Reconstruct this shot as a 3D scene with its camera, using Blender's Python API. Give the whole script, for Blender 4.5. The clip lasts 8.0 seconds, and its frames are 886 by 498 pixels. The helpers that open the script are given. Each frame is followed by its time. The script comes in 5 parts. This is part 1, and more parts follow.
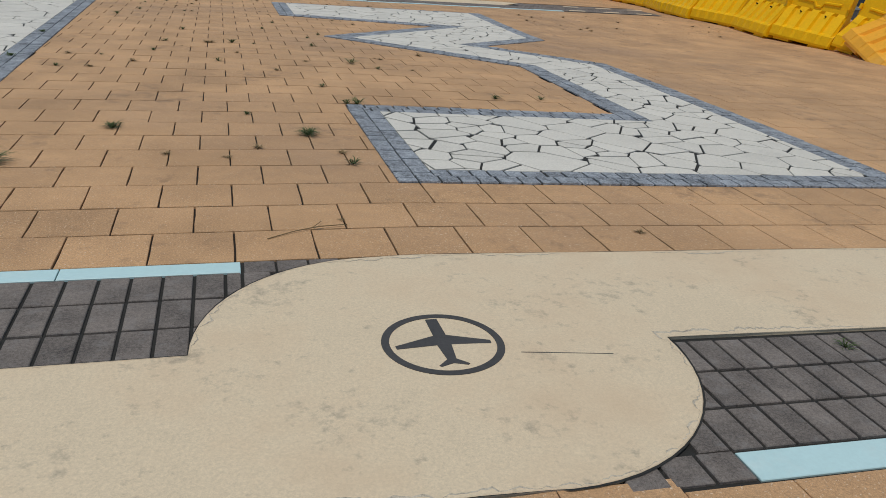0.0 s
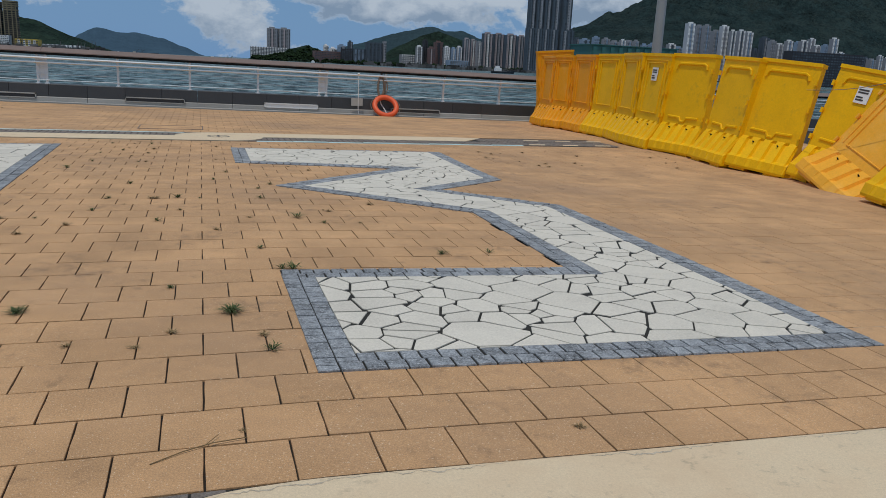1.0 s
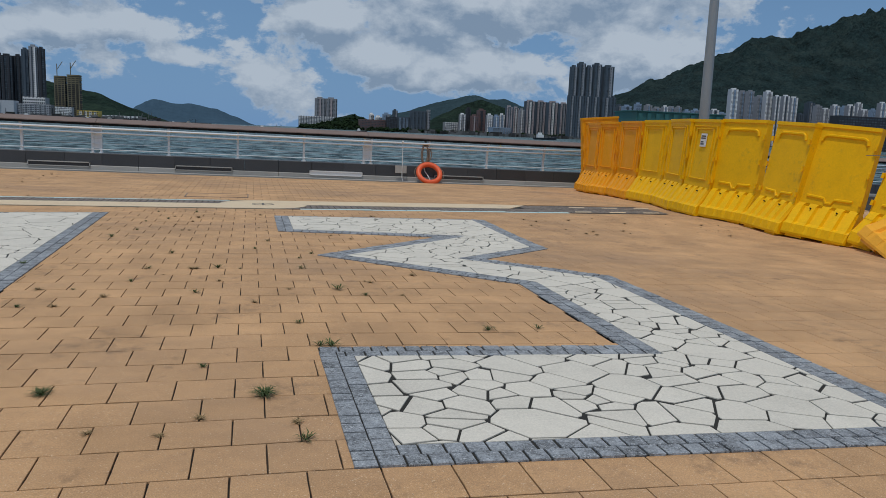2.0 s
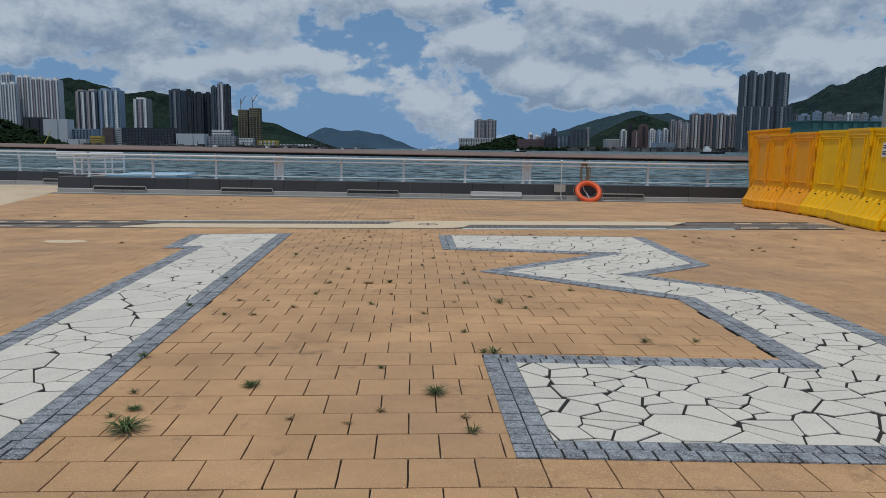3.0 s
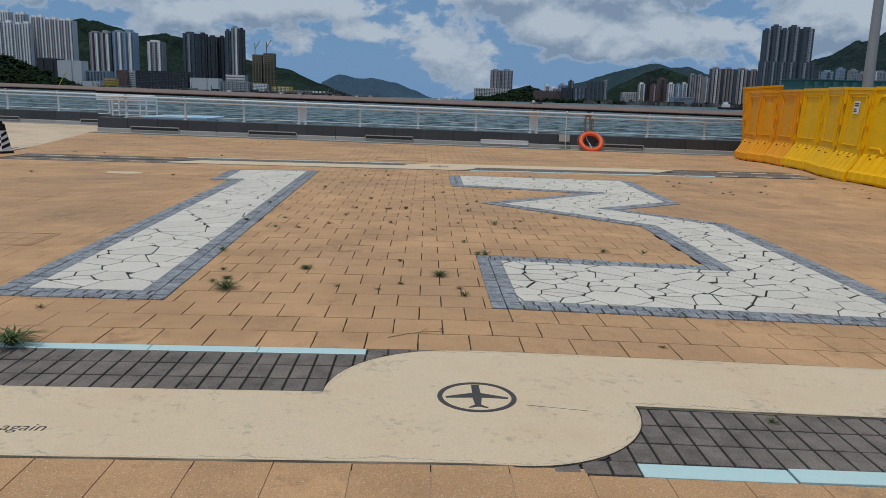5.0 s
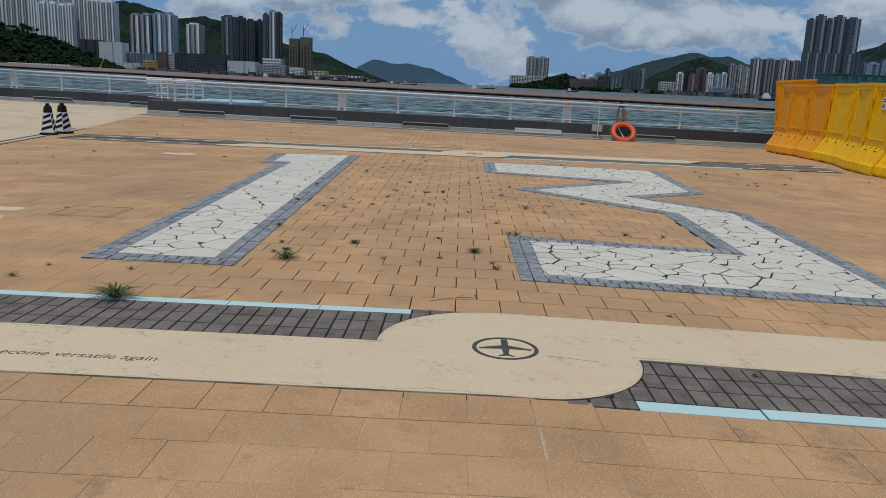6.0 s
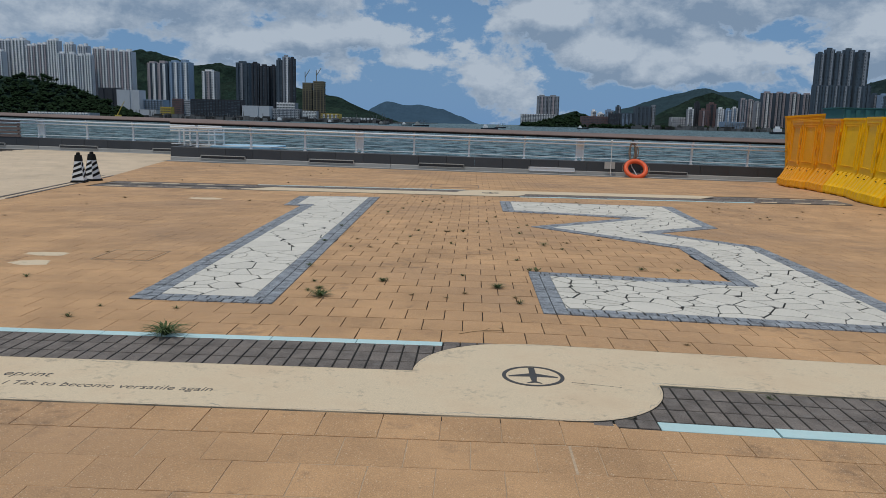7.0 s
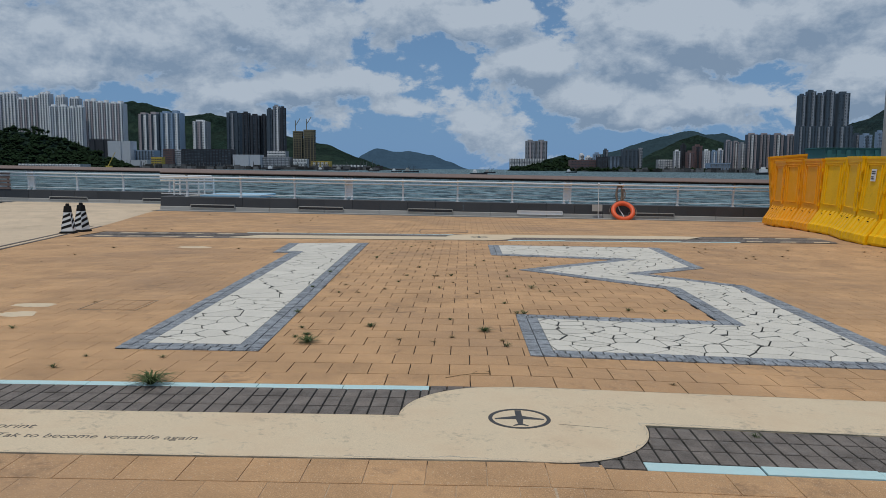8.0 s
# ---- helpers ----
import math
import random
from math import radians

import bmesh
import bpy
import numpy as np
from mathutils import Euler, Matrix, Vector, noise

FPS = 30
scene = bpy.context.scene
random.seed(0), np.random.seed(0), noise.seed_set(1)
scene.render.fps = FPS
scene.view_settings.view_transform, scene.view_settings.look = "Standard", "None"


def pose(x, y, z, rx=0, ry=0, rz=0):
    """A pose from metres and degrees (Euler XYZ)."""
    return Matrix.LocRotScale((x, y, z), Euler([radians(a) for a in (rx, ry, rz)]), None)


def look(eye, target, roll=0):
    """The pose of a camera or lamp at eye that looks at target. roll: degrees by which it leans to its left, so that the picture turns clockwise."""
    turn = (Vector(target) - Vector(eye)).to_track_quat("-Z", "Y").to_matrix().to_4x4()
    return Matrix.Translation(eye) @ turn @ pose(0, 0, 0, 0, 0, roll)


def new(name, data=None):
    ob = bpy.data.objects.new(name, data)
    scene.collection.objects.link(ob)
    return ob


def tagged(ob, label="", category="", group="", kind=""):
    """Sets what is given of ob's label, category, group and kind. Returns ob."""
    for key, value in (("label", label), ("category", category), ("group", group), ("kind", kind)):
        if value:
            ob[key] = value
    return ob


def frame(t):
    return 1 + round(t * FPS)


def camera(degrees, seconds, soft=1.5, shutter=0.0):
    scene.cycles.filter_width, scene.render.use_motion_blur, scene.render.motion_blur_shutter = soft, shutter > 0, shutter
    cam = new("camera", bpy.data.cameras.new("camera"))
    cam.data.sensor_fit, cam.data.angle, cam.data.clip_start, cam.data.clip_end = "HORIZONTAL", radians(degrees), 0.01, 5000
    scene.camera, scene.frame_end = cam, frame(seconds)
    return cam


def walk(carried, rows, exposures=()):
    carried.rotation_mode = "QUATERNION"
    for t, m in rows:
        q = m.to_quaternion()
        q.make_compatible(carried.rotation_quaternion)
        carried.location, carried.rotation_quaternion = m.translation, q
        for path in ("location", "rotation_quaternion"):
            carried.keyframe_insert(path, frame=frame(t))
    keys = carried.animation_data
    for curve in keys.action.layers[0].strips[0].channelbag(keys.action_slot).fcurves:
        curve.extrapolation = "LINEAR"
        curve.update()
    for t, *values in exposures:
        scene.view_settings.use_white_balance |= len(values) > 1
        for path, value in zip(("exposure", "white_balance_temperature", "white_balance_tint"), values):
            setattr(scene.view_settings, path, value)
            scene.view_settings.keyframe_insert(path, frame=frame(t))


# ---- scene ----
cam = camera(60.3, 8.0, soft=0.6)
PATH = [
    (0, (-0.006, 0.404, 1.136), (0.532, 2.174, 0.376), 4.4),
    (0.5, (0.243, 0.532, 1.215), (0.894, 2.31, 0.574), 4.8),
    (1, (0.333, 0.696, 1.358), (0.928, 2.548, 0.894), 2.8),
    (1.2, (0.381, 0.795, 1.37), (0.985, 2.655, 0.95), 2.8),
    (2.3, (0.39, 0.979, 1.368), (0.777, 2.92, 1.08), 1.9),
    (2.5, (0.339, 0.895, 1.383), (0.637, 2.852, 1.093), 1.4),
    (3, (0.333, 0.605, 1.392), (0.411, 2.586, 1.13), 0.4),
    (3.5, (0.342, 0.241, 1.394), (0.397, 2.223, 1.131), 0.4),
    (4, (0.29, -0.178, 1.39), (0.363, 1.803, 1.129), 0.5),
    (4.5, (0.354, -0.648, 1.369), (0.413, 1.329, 1.068), 1.0),
    (5, (0.338, -1.067, 1.385), (0.386, 0.894, 0.996), 1.6),
    (5.2, (0.312, -1.224, 1.38), (0.347, 0.727, 0.94), 3.3),
    (6.3, (0.28, -1.91, 1.463), (0.23, 0.047, 1.057), 2.0),
    (6.5, (0.225, -1.994, 1.463), (0.176, -0.033, 1.075), 1.7),
    (7, (0.205, -2.092, 1.496), (0.132, -0.12, 1.169), 1.3),
    (7.5, (0.243, -2.132, 1.503), (0.18, -0.146, 1.272), 0.9),
    (8, (0.253, -2.139, 1.497), (0.2, -0.151, 1.287), 0.4),
]
walk(cam, [(t, look(eye, target, roll)) for t, eye, target, roll in PATH])


# ---- world, sun, exposure ----
SUN_DIR = Vector((-0.15, -0.24, 0.95)).normalized()
SUN_ELEV = math.asin(SUN_DIR.z)
SUN_AZ = math.atan2(SUN_DIR.x, SUN_DIR.y)
world = bpy.data.worlds.new("sky")
scene.world = world
world.use_nodes = True
wn, wl = world.node_tree.nodes, world.node_tree.links
wn.clear()


def wnode(kind, **values):
    n = wn.new(kind)
    for key, value in values.items():
        n.inputs[key].default_value = value
    return n


def wmath(op, a, b):
    n = wn.new("ShaderNodeMath")
    n.operation = op
    for i, v in enumerate((a, b)):
        if isinstance(v, (int, float)):
            n.inputs[i].default_value = v
        else:
            wl.new(v, n.inputs[i])
    return n.outputs[0]


w_out = wnode("ShaderNodeOutputWorld")
w_bg = wnode("ShaderNodeBackground", Strength=0.11)
w_sky = wnode("ShaderNodeTexSky")
w_sky.sky_type = "NISHITA"
w_sky.sun_disc = False
w_sky.sun_elevation = SUN_ELEV
w_sky.sun_rotation = SUN_AZ
w_sky.air_density, w_sky.dust_density, w_sky.ozone_density = 1.0, 0.15, 5.0
w_co = wnode("ShaderNodeTexCoord")
w_sep = wnode("ShaderNodeSeparateXYZ")
wl.new(w_co.outputs["Generated"], w_sep.inputs[0])
up = wmath("MAXIMUM", w_sep.outputs["Z"], 0.0)
# cumulus: the same masses sampled a little higher up tell lit crowns from grey undersides
w_map = wnode("ShaderNodeMapping")
w_map.inputs["Scale"].default_value = (1.0, 1.0, 1.6)
w_map.inputs["Location"].default_value = (3.1, 0.4, 1.7)
wl.new(w_co.outputs["Generated"], w_map.inputs["Vector"])
w_high = wnode("ShaderNodeVectorMath")
w_high.inputs[1].default_value = (0.0, -0.005, 0.04)
wl.new(w_map.outputs[0], w_high.inputs[0])


# cloud heaps over the harbour: bearing, height, half width and half height, all over the distance
HEAPS = ((-0.50, 0.16, 0.19, 0.055), (-0.24, 0.20, 0.26, 0.042), (-0.305, 0.098, 0.036, 0.020), (-0.24, 0.103, 0.042, 0.022), (-0.135, 0.112, 0.06, 0.018),
         (-0.085, 0.078, 0.04, 0.013), (-0.03, 0.19, 0.13, 0.034), (0.085, 0.135, 0.06, 0.020), (0.155, 0.090, 0.055, 0.026), (0.215, 0.065, 0.06, 0.020),
         (0.31, 0.082, 0.10, 0.032), (0.28, 0.165, 0.15, 0.052), (0.48, 0.19, 0.14, 0.05), (0.52, 0.12, 0.08, 0.04), (0.10, 0.30, 0.45, 0.06), (-0.62, 0.30, 0.25, 0.08))


def masses(vector, lift):
    big = wnode("ShaderNodeTexNoise", Scale=2.6, Detail=2.0, Roughness=0.5)
    puff = wnode("ShaderNodeTexNoise", Scale=9.5, Detail=10.0, Roughness=0.62, Distortion=0.1)
    for n in (big, puff):
        wl.new(vector, n.inputs["Vector"])
    heap = None
    for u, v, hw, hh in HEAPS:
        d = Vector((u, 1.0, v)).normalized()
        off = wn.new("ShaderNodeVectorMath")
        off.operation = "SUBTRACT"
        wl.new(w_co.outputs["Generated"], off.inputs[0])
        off.inputs[1].default_value = (d.x, d.y, d.z - lift)
        size = wn.new("ShaderNodeVectorMath")
        size.operation = "MULTIPLY"
        wl.new(off.outputs[0], size.inputs[0])
        size.inputs[1].default_value = (1 / hw, 0.8, 1 / hh)
        far = wn.new("ShaderNodeVectorMath")
        far.operation = "LENGTH"
        wl.new(size.outputs[0], far.inputs[0])
        swell = wnode("ShaderNodeMapRange")
        swell.interpolation_type = "SMOOTHSTEP"
        for key, value in (("From Min", 0.1), ("From Max", 1.5), ("To Min", 1.0), ("To Max", 0.0)):
            swell.inputs[key].default_value = value
        wl.new(far.outputs["Value"], swell.inputs["Value"])
        heap = swell.outputs[0] if heap is None else wmath("MAXIMUM", heap, swell.outputs[0])
    soft = wmath("ADD", wmath("MULTIPLY", big.outputs["Fac"], 0.40), wmath("MULTIPLY", puff.outputs["Fac"], 0.60))
    return wmath("ADD", wmath("SUBTRACT", wmath("MULTIPLY", soft, 1.5), 0.25), wmath("MULTIPLY", heap, 0.185))


here, above = masses(w_map.outputs[0], 0.0), masses(w_high.outputs[0], 0.022)
# more cover higher up than near the skyline
cover = wmath("ADD", here, wmath("MULTIPLY", wmath("MINIMUM", up, 0.5), 0.27))
w_ramp = wnode("ShaderNodeMapRange")
w_ramp.inputs["From Min"].default_value, w_ramp.inputs["From Max"].default_value = 0.555, 0.63
w_ramp.interpolation_type = "SMOOTHSTEP"
wl.new(cover, w_ramp.inputs["Value"])
w_shade = wnode("ShaderNodeMapRange")
w_shade.inputs["From Min"].default_value, w_shade.inputs["From Max"].default_value = -0.085, 0.125
wl.new(wmath("SUBTRACT", above, here), w_shade.inputs["Value"])
w_cloud = wn.new("ShaderNodeMix")
w_cloud.data_type = "RGBA"
w_cloud.inputs["A"].default_value, w_cloud.inputs["B"].default_value = (7.7, 8.8, 10.1, 1), (3.5, 4.8, 6.6, 1)
wl.new(wmath("MULTIPLY", w_shade.outputs[0], wmath("POWER", w_ramp.outputs[0], 2.0)), w_cloud.inputs["Factor"])
# blue-grey sea haze towards the skyline
w_haze = wn.new("ShaderNodeMix")
w_haze.data_type = "RGBA"
w_far = wnode("ShaderNodeMapRange")
w_far.inputs["From Min"].default_value, w_far.inputs["From Max"].default_value = 0.0, 0.30
w_far.inputs["To Min"].default_value, w_far.inputs["To Max"].default_value = 0.92, 0.35
wl.new(up, w_far.inputs["Value"])
wl.new(w_far.outputs[0], w_haze.inputs["Factor"])
wl.new(w_sky.outputs[0], w_haze.inputs["A"])
w_haze.inputs["B"].default_value = (2.25, 4.65, 8.5, 1)
w_mix = wn.new("ShaderNodeMix")
w_mix.data_type = "RGBA"
wl.new(wmath("MULTIPLY", w_ramp.outputs[0], 0.9), w_mix.inputs["Factor"])
wl.new(w_haze.outputs["Result"], w_mix.inputs["A"])
wl.new(w_cloud.outputs["Result"], w_mix.inputs["B"])
wl.new(w_mix.outputs["Result"], w_bg.inputs["Color"])
wl.new(w_bg.outputs[0], w_out.inputs[0])

sun_data = bpy.data.lights.new("sun", "SUN")
sun_data.energy, sun_data.angle, sun_data.color = 3.2, radians(0.6), (1.0, 0.95, 0.87)
sun = new("sun", sun_data)
sun.matrix_world = look(SUN_DIR * 50, (0, 0, 0))
scene.view_settings.exposure = -0.95


# ---- materials ----
def material(name, base, rough=0.8, vary=0.15, scale=6.0, fine=60.0, bump=0.2, bump_size=0.004, metal=0.0,
             stain=None, stain_amount=0.0, stain_scale=1.2, stain_from=0.52, wear=None, island=0.0, each=0.0, spec=0.5, grit=None):
    """Grain at two scales, an optional stain of its own shape, and a shade that differs from piece to piece."""
    m = bpy.data.materials.new(name)
    m.use_nodes = True
    nt = m.node_tree
    n, l = nt.nodes, nt.links
    b = n["Principled BSDF"]
    b.inputs["Roughness"].default_value, b.inputs["Metallic"].default_value = rough, metal
    b.inputs["Specular IOR Level"].default_value = spec
    co = n.new("ShaderNodeTexCoord")
    geo = n.new("ShaderNodeNewGeometry")

    def tex(size, detail, roughness=0.6):
        t = n.new("ShaderNodeTexNoise")
        t.inputs["Scale"].default_value, t.inputs["Detail"].default_value, t.inputs["Roughness"].default_value = size, detail, roughness
        l.new(geo.outputs["Position"], t.inputs["Vector"])
        return t

    def calc(op, a, c):
        k = n.new("ShaderNodeMath")
        k.operation = op
        for i, v in enumerate((a, c)):
            if isinstance(v, (int, float)):
                k.inputs[i].default_value = v
            else:
                l.new(v, k.inputs[i])
        return k.outputs[0]

    big, small, speck = tex(scale, 5), tex(fine, 3), tex(fine * 3.1, 2)
    f = calc("ADD", calc("MULTIPLY", calc("SUBTRACT", big.outputs["Fac"], 0.5), vary * 2.4),
             calc("MULTIPLY", calc("SUBTRACT", small.outputs["Fac"], 0.5), vary * 2.4))
    f = calc("ADD", f, calc("MULTIPLY", calc("SUBTRACT", speck.outputs["Fac"], 0.5), vary * 2.4))
    if island:
        f = calc("ADD", f, calc("MULTIPLY", calc("SUBTRACT", geo.outputs["Random Per Island"], 0.5), island * 2))
    if each:
        info = n.new("ShaderNodeObjectInfo")
        f = calc("ADD", f, calc("MULTIPLY", calc("SUBTRACT", info.outputs["Random"], 0.5), each * 2))
    f = calc("ADD", f, 1.0)
    tint = n.new("ShaderNodeVectorMath")
    tint.operation = "SCALE"
    tint.inputs[0].default_value = base
    l.new(f, tint.inputs["Scale"])
    colour = tint.outputs[0]
    if stain:
        patch = tex(stain_scale, 6, 0.65)
        r = n.new("ShaderNodeMapRange")
        r.inputs["From Min"].default_value, r.inputs["From Max"].default_value = stain_from, stain_from + 0.2
        l.new(patch.outputs["Fac"], r.inputs["Value"])
        mix = n.new("ShaderNodeMix")
        mix.data_type = "RGBA"
        l.new(calc("MULTIPLY", r.outputs[0], stain_amount), mix.inputs["Factor"])
        l.new(colour, mix.inputs["A"])
        mix.inputs["B"].default_value = (*stain, 1)
        colour = mix.outputs["Result"]
    if wear:
        w_colour, w_amount, w_scale, w_from = wear
        patch = tex(w_scale, 7, 0.7)
        region = tex(w_scale * 0.13, 3)
        r = n.new("ShaderNodeMapRange")
        r.inputs["From Min"].default_value, r.inputs["From Max"].default_value = w_from, w_from + 0.12
        l.new(calc("ADD", calc("MULTIPLY", patch.outputs["Fac"], 0.55), calc("MULTIPLY", region.outputs["Fac"], 0.45)), r.inputs["Value"])
        mix = n.new("ShaderNodeMix")
        mix.data_type = "RGBA"
        l.new(calc("MULTIPLY", r.outputs[0], w_amount), mix.inputs["Factor"])
        l.new(colour, mix.inputs["A"])
        mix.inputs["B"].default_value = (*w_colour, 1)
        colour = mix.outputs["Result"]
    if grit:
        # pale grains of aggregate
        g_colour, g_amount, g_scale, g_from = grit
        grain = tex(g_scale, 1, 0.5)
        r = n.new("ShaderNodeMapRange")
        r.inputs["From Min"].default_value, r.inputs["From Max"].default_value = g_from, g_from + 0.06
        l.new(grain.outputs["Fac"], r.inputs["Value"])
        mix = n.new("ShaderNodeMix")
        mix.data_type = "RGBA"
        l.new(calc("MULTIPLY", r.outputs[0], g_amount), mix.inputs["Factor"])
        l.new(colour, mix.inputs["A"])
        mix.inputs["B"].default_value = (*g_colour, 1)
        colour = mix.outputs["Result"]
    l.new(colour, b.inputs["Base Color"])
    if bump:
        bp = n.new("ShaderNodeBump")
        bp.inputs["Strength"].default_value, bp.inputs["Distance"].default_value = bump, bump_size
        l.new(small.outputs["Fac"], bp.inputs["Height"])
        l.new(bp.outputs[0], b.inputs["Normal"])
    return m


M_PAVER = material("beige_concrete_paver", (0.515, 0.303, 0.149), 0.85, 0.46, 1.3, 150, 0.6, 0.003, stain=(0.24, 0.16, 0.105), stain_amount=0.6, stain_scale=0.33, stain_from=0.49, wear=((0.16, 0.10, 0.06), 0.6, 9.0, 0.55), island=0.06, each=0.06, grit=((0.78, 0.62, 0.44), 0.7, 130, 0.66))
M_PAVER_PALE = material("pale_paver", (0.64, 0.50, 0.345), 0.85, 0.14, 0.8, 90, 0.3, 0.003, stain=(0.3, 0.23, 0.16), stain_amount=0.4, stain_scale=0.6, island=0.05)
M_BED = material("joint_soil", (0.022, 0.017, 0.012), 0.95, 0.3, 2.0, 40, 0.4, stain=(0.16, 0.105, 0.065), stain_amount=0.35, stain_scale=0.7)
M_SAND = material("sand_filled_joint", (0.50, 0.37, 0.245), 0.95, 0.3, 2.0, 60, 0.4, stain=(0.12, 0.085, 0.055), stain_amount=0.6, stain_scale=1.3)
M_JOINT = material("dark_mortar", (0.024, 0.023, 0.02), 0.95, 0.3, 3.0, 60, 0.4)
M_DARK = material("charcoal_paver", (0.172, 0.145, 0.124), 0.85, 0.6, 6.0, 120, 0.7, 0.003, stain=(0.24, 0.225, 0.21), stain_amount=0.5, stain_scale=18, island=0.12, each=0.12)
M_SETT = material("blue_grey_granite", (0.245, 0.264, 0.285), 0.75, 0.85, 9.0, 70, 0.9, 0.007, stain=(0.44, 0.47, 0.50), stain_amount=0.65, stain_scale=26, island=0.16, each=0.16, grit=((0.6, 0.62, 0.64), 0.7, 90, 0.64))
M_STONE = material("cream_flagstone", (0.68, 0.64, 0.555), 0.75, 0.19, 3.0, 70, 0.35, 0.004, stain=(0.48, 0.45, 0.38), stain_amount=0.35, stain_scale=3.0, island=0.05, each=0.05)
M_CREAM = material("cream_terrazzo", (0.72, 0.58, 0.393), 0.75, 0.17, 1.6, 110, 0.3, 0.003, stain=(0.60, 0.435, 0.275), stain_amount=0.55, stain_scale=1.6, stain_from=0.46, wear=((0.22, 0.19, 0.145), 0.6, 22.0, 0.55))
M_EDGE = material("weathered_edge", (0.50, 0.43, 0.33), 0.9, 0.5, 14, 90, 0.5, 0.004)
M_GLASS = material("aqua_glass_strip", (0.53, 0.735, 0.725), 0.42, 0.05, 2.0, 30, 0.05, stain=(0.66, 0.76, 0.72), stain_amount=0.5, stain_scale=5)
M_INK = material("dark_bronze_inlay", (0.055, 0.05, 0.046), 0.55, 0.25, 8, 60, 0.15)
M_PLINTH = material("dark_granite", (0.042, 0.043, 0.045), 0.45, 0.2, 2.0, 60, 0.15, each=0.15)
M_KERB = material("grey_concrete", (0.40, 0.39, 0.365), 0.85, 0.15, 1.5, 40, 0.3, each=0.08)
M_TIMBER = material("brown_timber", (0.20, 0.145, 0.125), 0.7, 0.18, 1.5, 50, 0.3)
M_BLACK = material("black_rubber", (0.014, 0.014, 0.014), 0.7, 0.2, 5, 40, 0.15, spec=0.15)
M_STEEL = material("satin_steel", (0.78, 0.80, 0.82), 0.35, 0.05, 3, 60, 0.05)
M_POST = material("brushed_steel", (0.72, 0.77, 0.80), 0.32, 0.06, 3, 60, 0.05)
M_RAIL = material("bright_steel_tube", (0.88, 0.92, 0.95), 0.38, 0.05, 3, 60, 0.05, metal=0.75)
M_WHITE = material("white_paint", (0.80, 0.80, 0.79), 0.45, 0.05, 2, 40, 0.05)
M_YELLOW = material("yellow_plastic", (0.90, 0.51, 0.002), 0.5, 0.10, 2.5, 30, 0.12, stain=(0.72, 0.38, 0.004), stain_amount=0.5, stain_scale=2.0, wear=((0.30, 0.20, 0.04), 0.4, 9.0, 0.58), spec=0.22)
M_ORANGE = material("orange_plastic", (0.88, 0.37, 0.003), 0.5, 0.10, 2.5, 30, 0.12, stain=(0.88, 0.46, 0.12), stain_amount=0.4, stain_scale=2.5, spec=0.3)
# paler copy of the orange, brightened for the tipped barrier's sunlit face
M_ORANGE_LIT = material("sunlit_orange_plastic", (0.92, 0.44, 0.035), 0.5, 0.10, 2.5, 30, 0.12, stain=(0.95, 0.56, 0.14), stain_amount=0.5, stain_scale=2.0, spec=0.3)
M_BUOY = material("lifebuoy_orange", (0.80, 0.12, 0.035), 0.5, 0.06, 4, 40, 0.08)
M_ROPE = material("weathered_rope", (0.23, 0.19, 0.15), 0.95, 0.25, 10, 90, 0.5)
M_BROWN = material("brown_plastic", (0.09, 0.05, 0.04), 0.6, 0.1, 6, 50, 0.1)
M_POLE = material("galvanised_pole", (0.36, 0.38, 0.38), 0.45, 0.08, 2, 50, 0.08, metal=0.5)
M_GRASS = material("weed_green", (0.055, 0.082, 0.022), 0.8, 0.3, 9, 40, 0.0, island=0.35, each=0.15)
M_DRY = material("dry_weed", (0.20, 0.14, 0.065), 0.9, 0.3, 9, 40, 0.0, island=0.35)
M_WOODS = material("wooded_hillside", (0.013, 0.026, 0.020), 0.95, 0.9, 0.02, 0.11, 0.9, 8.0, wear=((0.030, 0.052, 0.036), 0.85, 0.085, 0.49), stain=(0.03, 0.04, 0.03), stain_amount=0.4, stain_scale=0.006, spec=0.03)
# aerial haze over the great hill is tinted into this green
M_SLOPE = material("haze_tinted_slope", (0.015, 0.029, 0.030), 0.95, 0.9, 0.02, 0.11, 0.9, 8.0, wear=((0.034, 0.053, 0.050), 0.75, 0.085, 0.49), stain=(0.045, 0.055, 0.047), stain_amount=0.4, stain_scale=0.006, spec=0.05)
M_TREES = material("tree_crowns", (0.014, 0.026, 0.012), 0.95, 0.4, 0.05, 0.5, 0.4, 1.0, island=0.4, spec=0.03)
# distance haze put into the base colours of island and far hill
M_HAZE = material("haze_tinted_island", (0.05, 0.09, 0.13), 1.0, 0.15, 0.004, 0.03, 0.3, 5.0, spec=0.0)
M_HAZE_HILL = material("haze_tinted_hill", (0.035, 0.06, 0.072), 1.0, 0.3, 0.006, 0.05, 0.5, 5.0, spec=0.0)
M_SHORE = material("shore_concrete", (0.07, 0.066, 0.06), 0.9, 0.3, 0.05, 0.4, 0.1)
M_QUAY = material("quay_stores", (0.10, 0.10, 0.10), 0.9, 0.3, 0.05, 0.4, 0.0, island=0.85)
M_TEAL = material("teal_hoarding", (0.028, 0.145, 0.155), 0.7, 0.1, 0.05, 0.8, 0.0)
M_BLUE_ROOF = material("pale_blue_deck", (0.36, 0.62, 0.80), 0.35, 0.04, 1, 20, 0.0)
M_SCAFFOLD = material("ochre_scaffold", (0.21, 0.18, 0.115), 0.9, 0.3, 0.06, 0.5, 0.0)
M_NAVY = material("dark_hull", (0.03, 0.035, 0.045), 0.6, 0.2, 0.5, 3, 0.0)
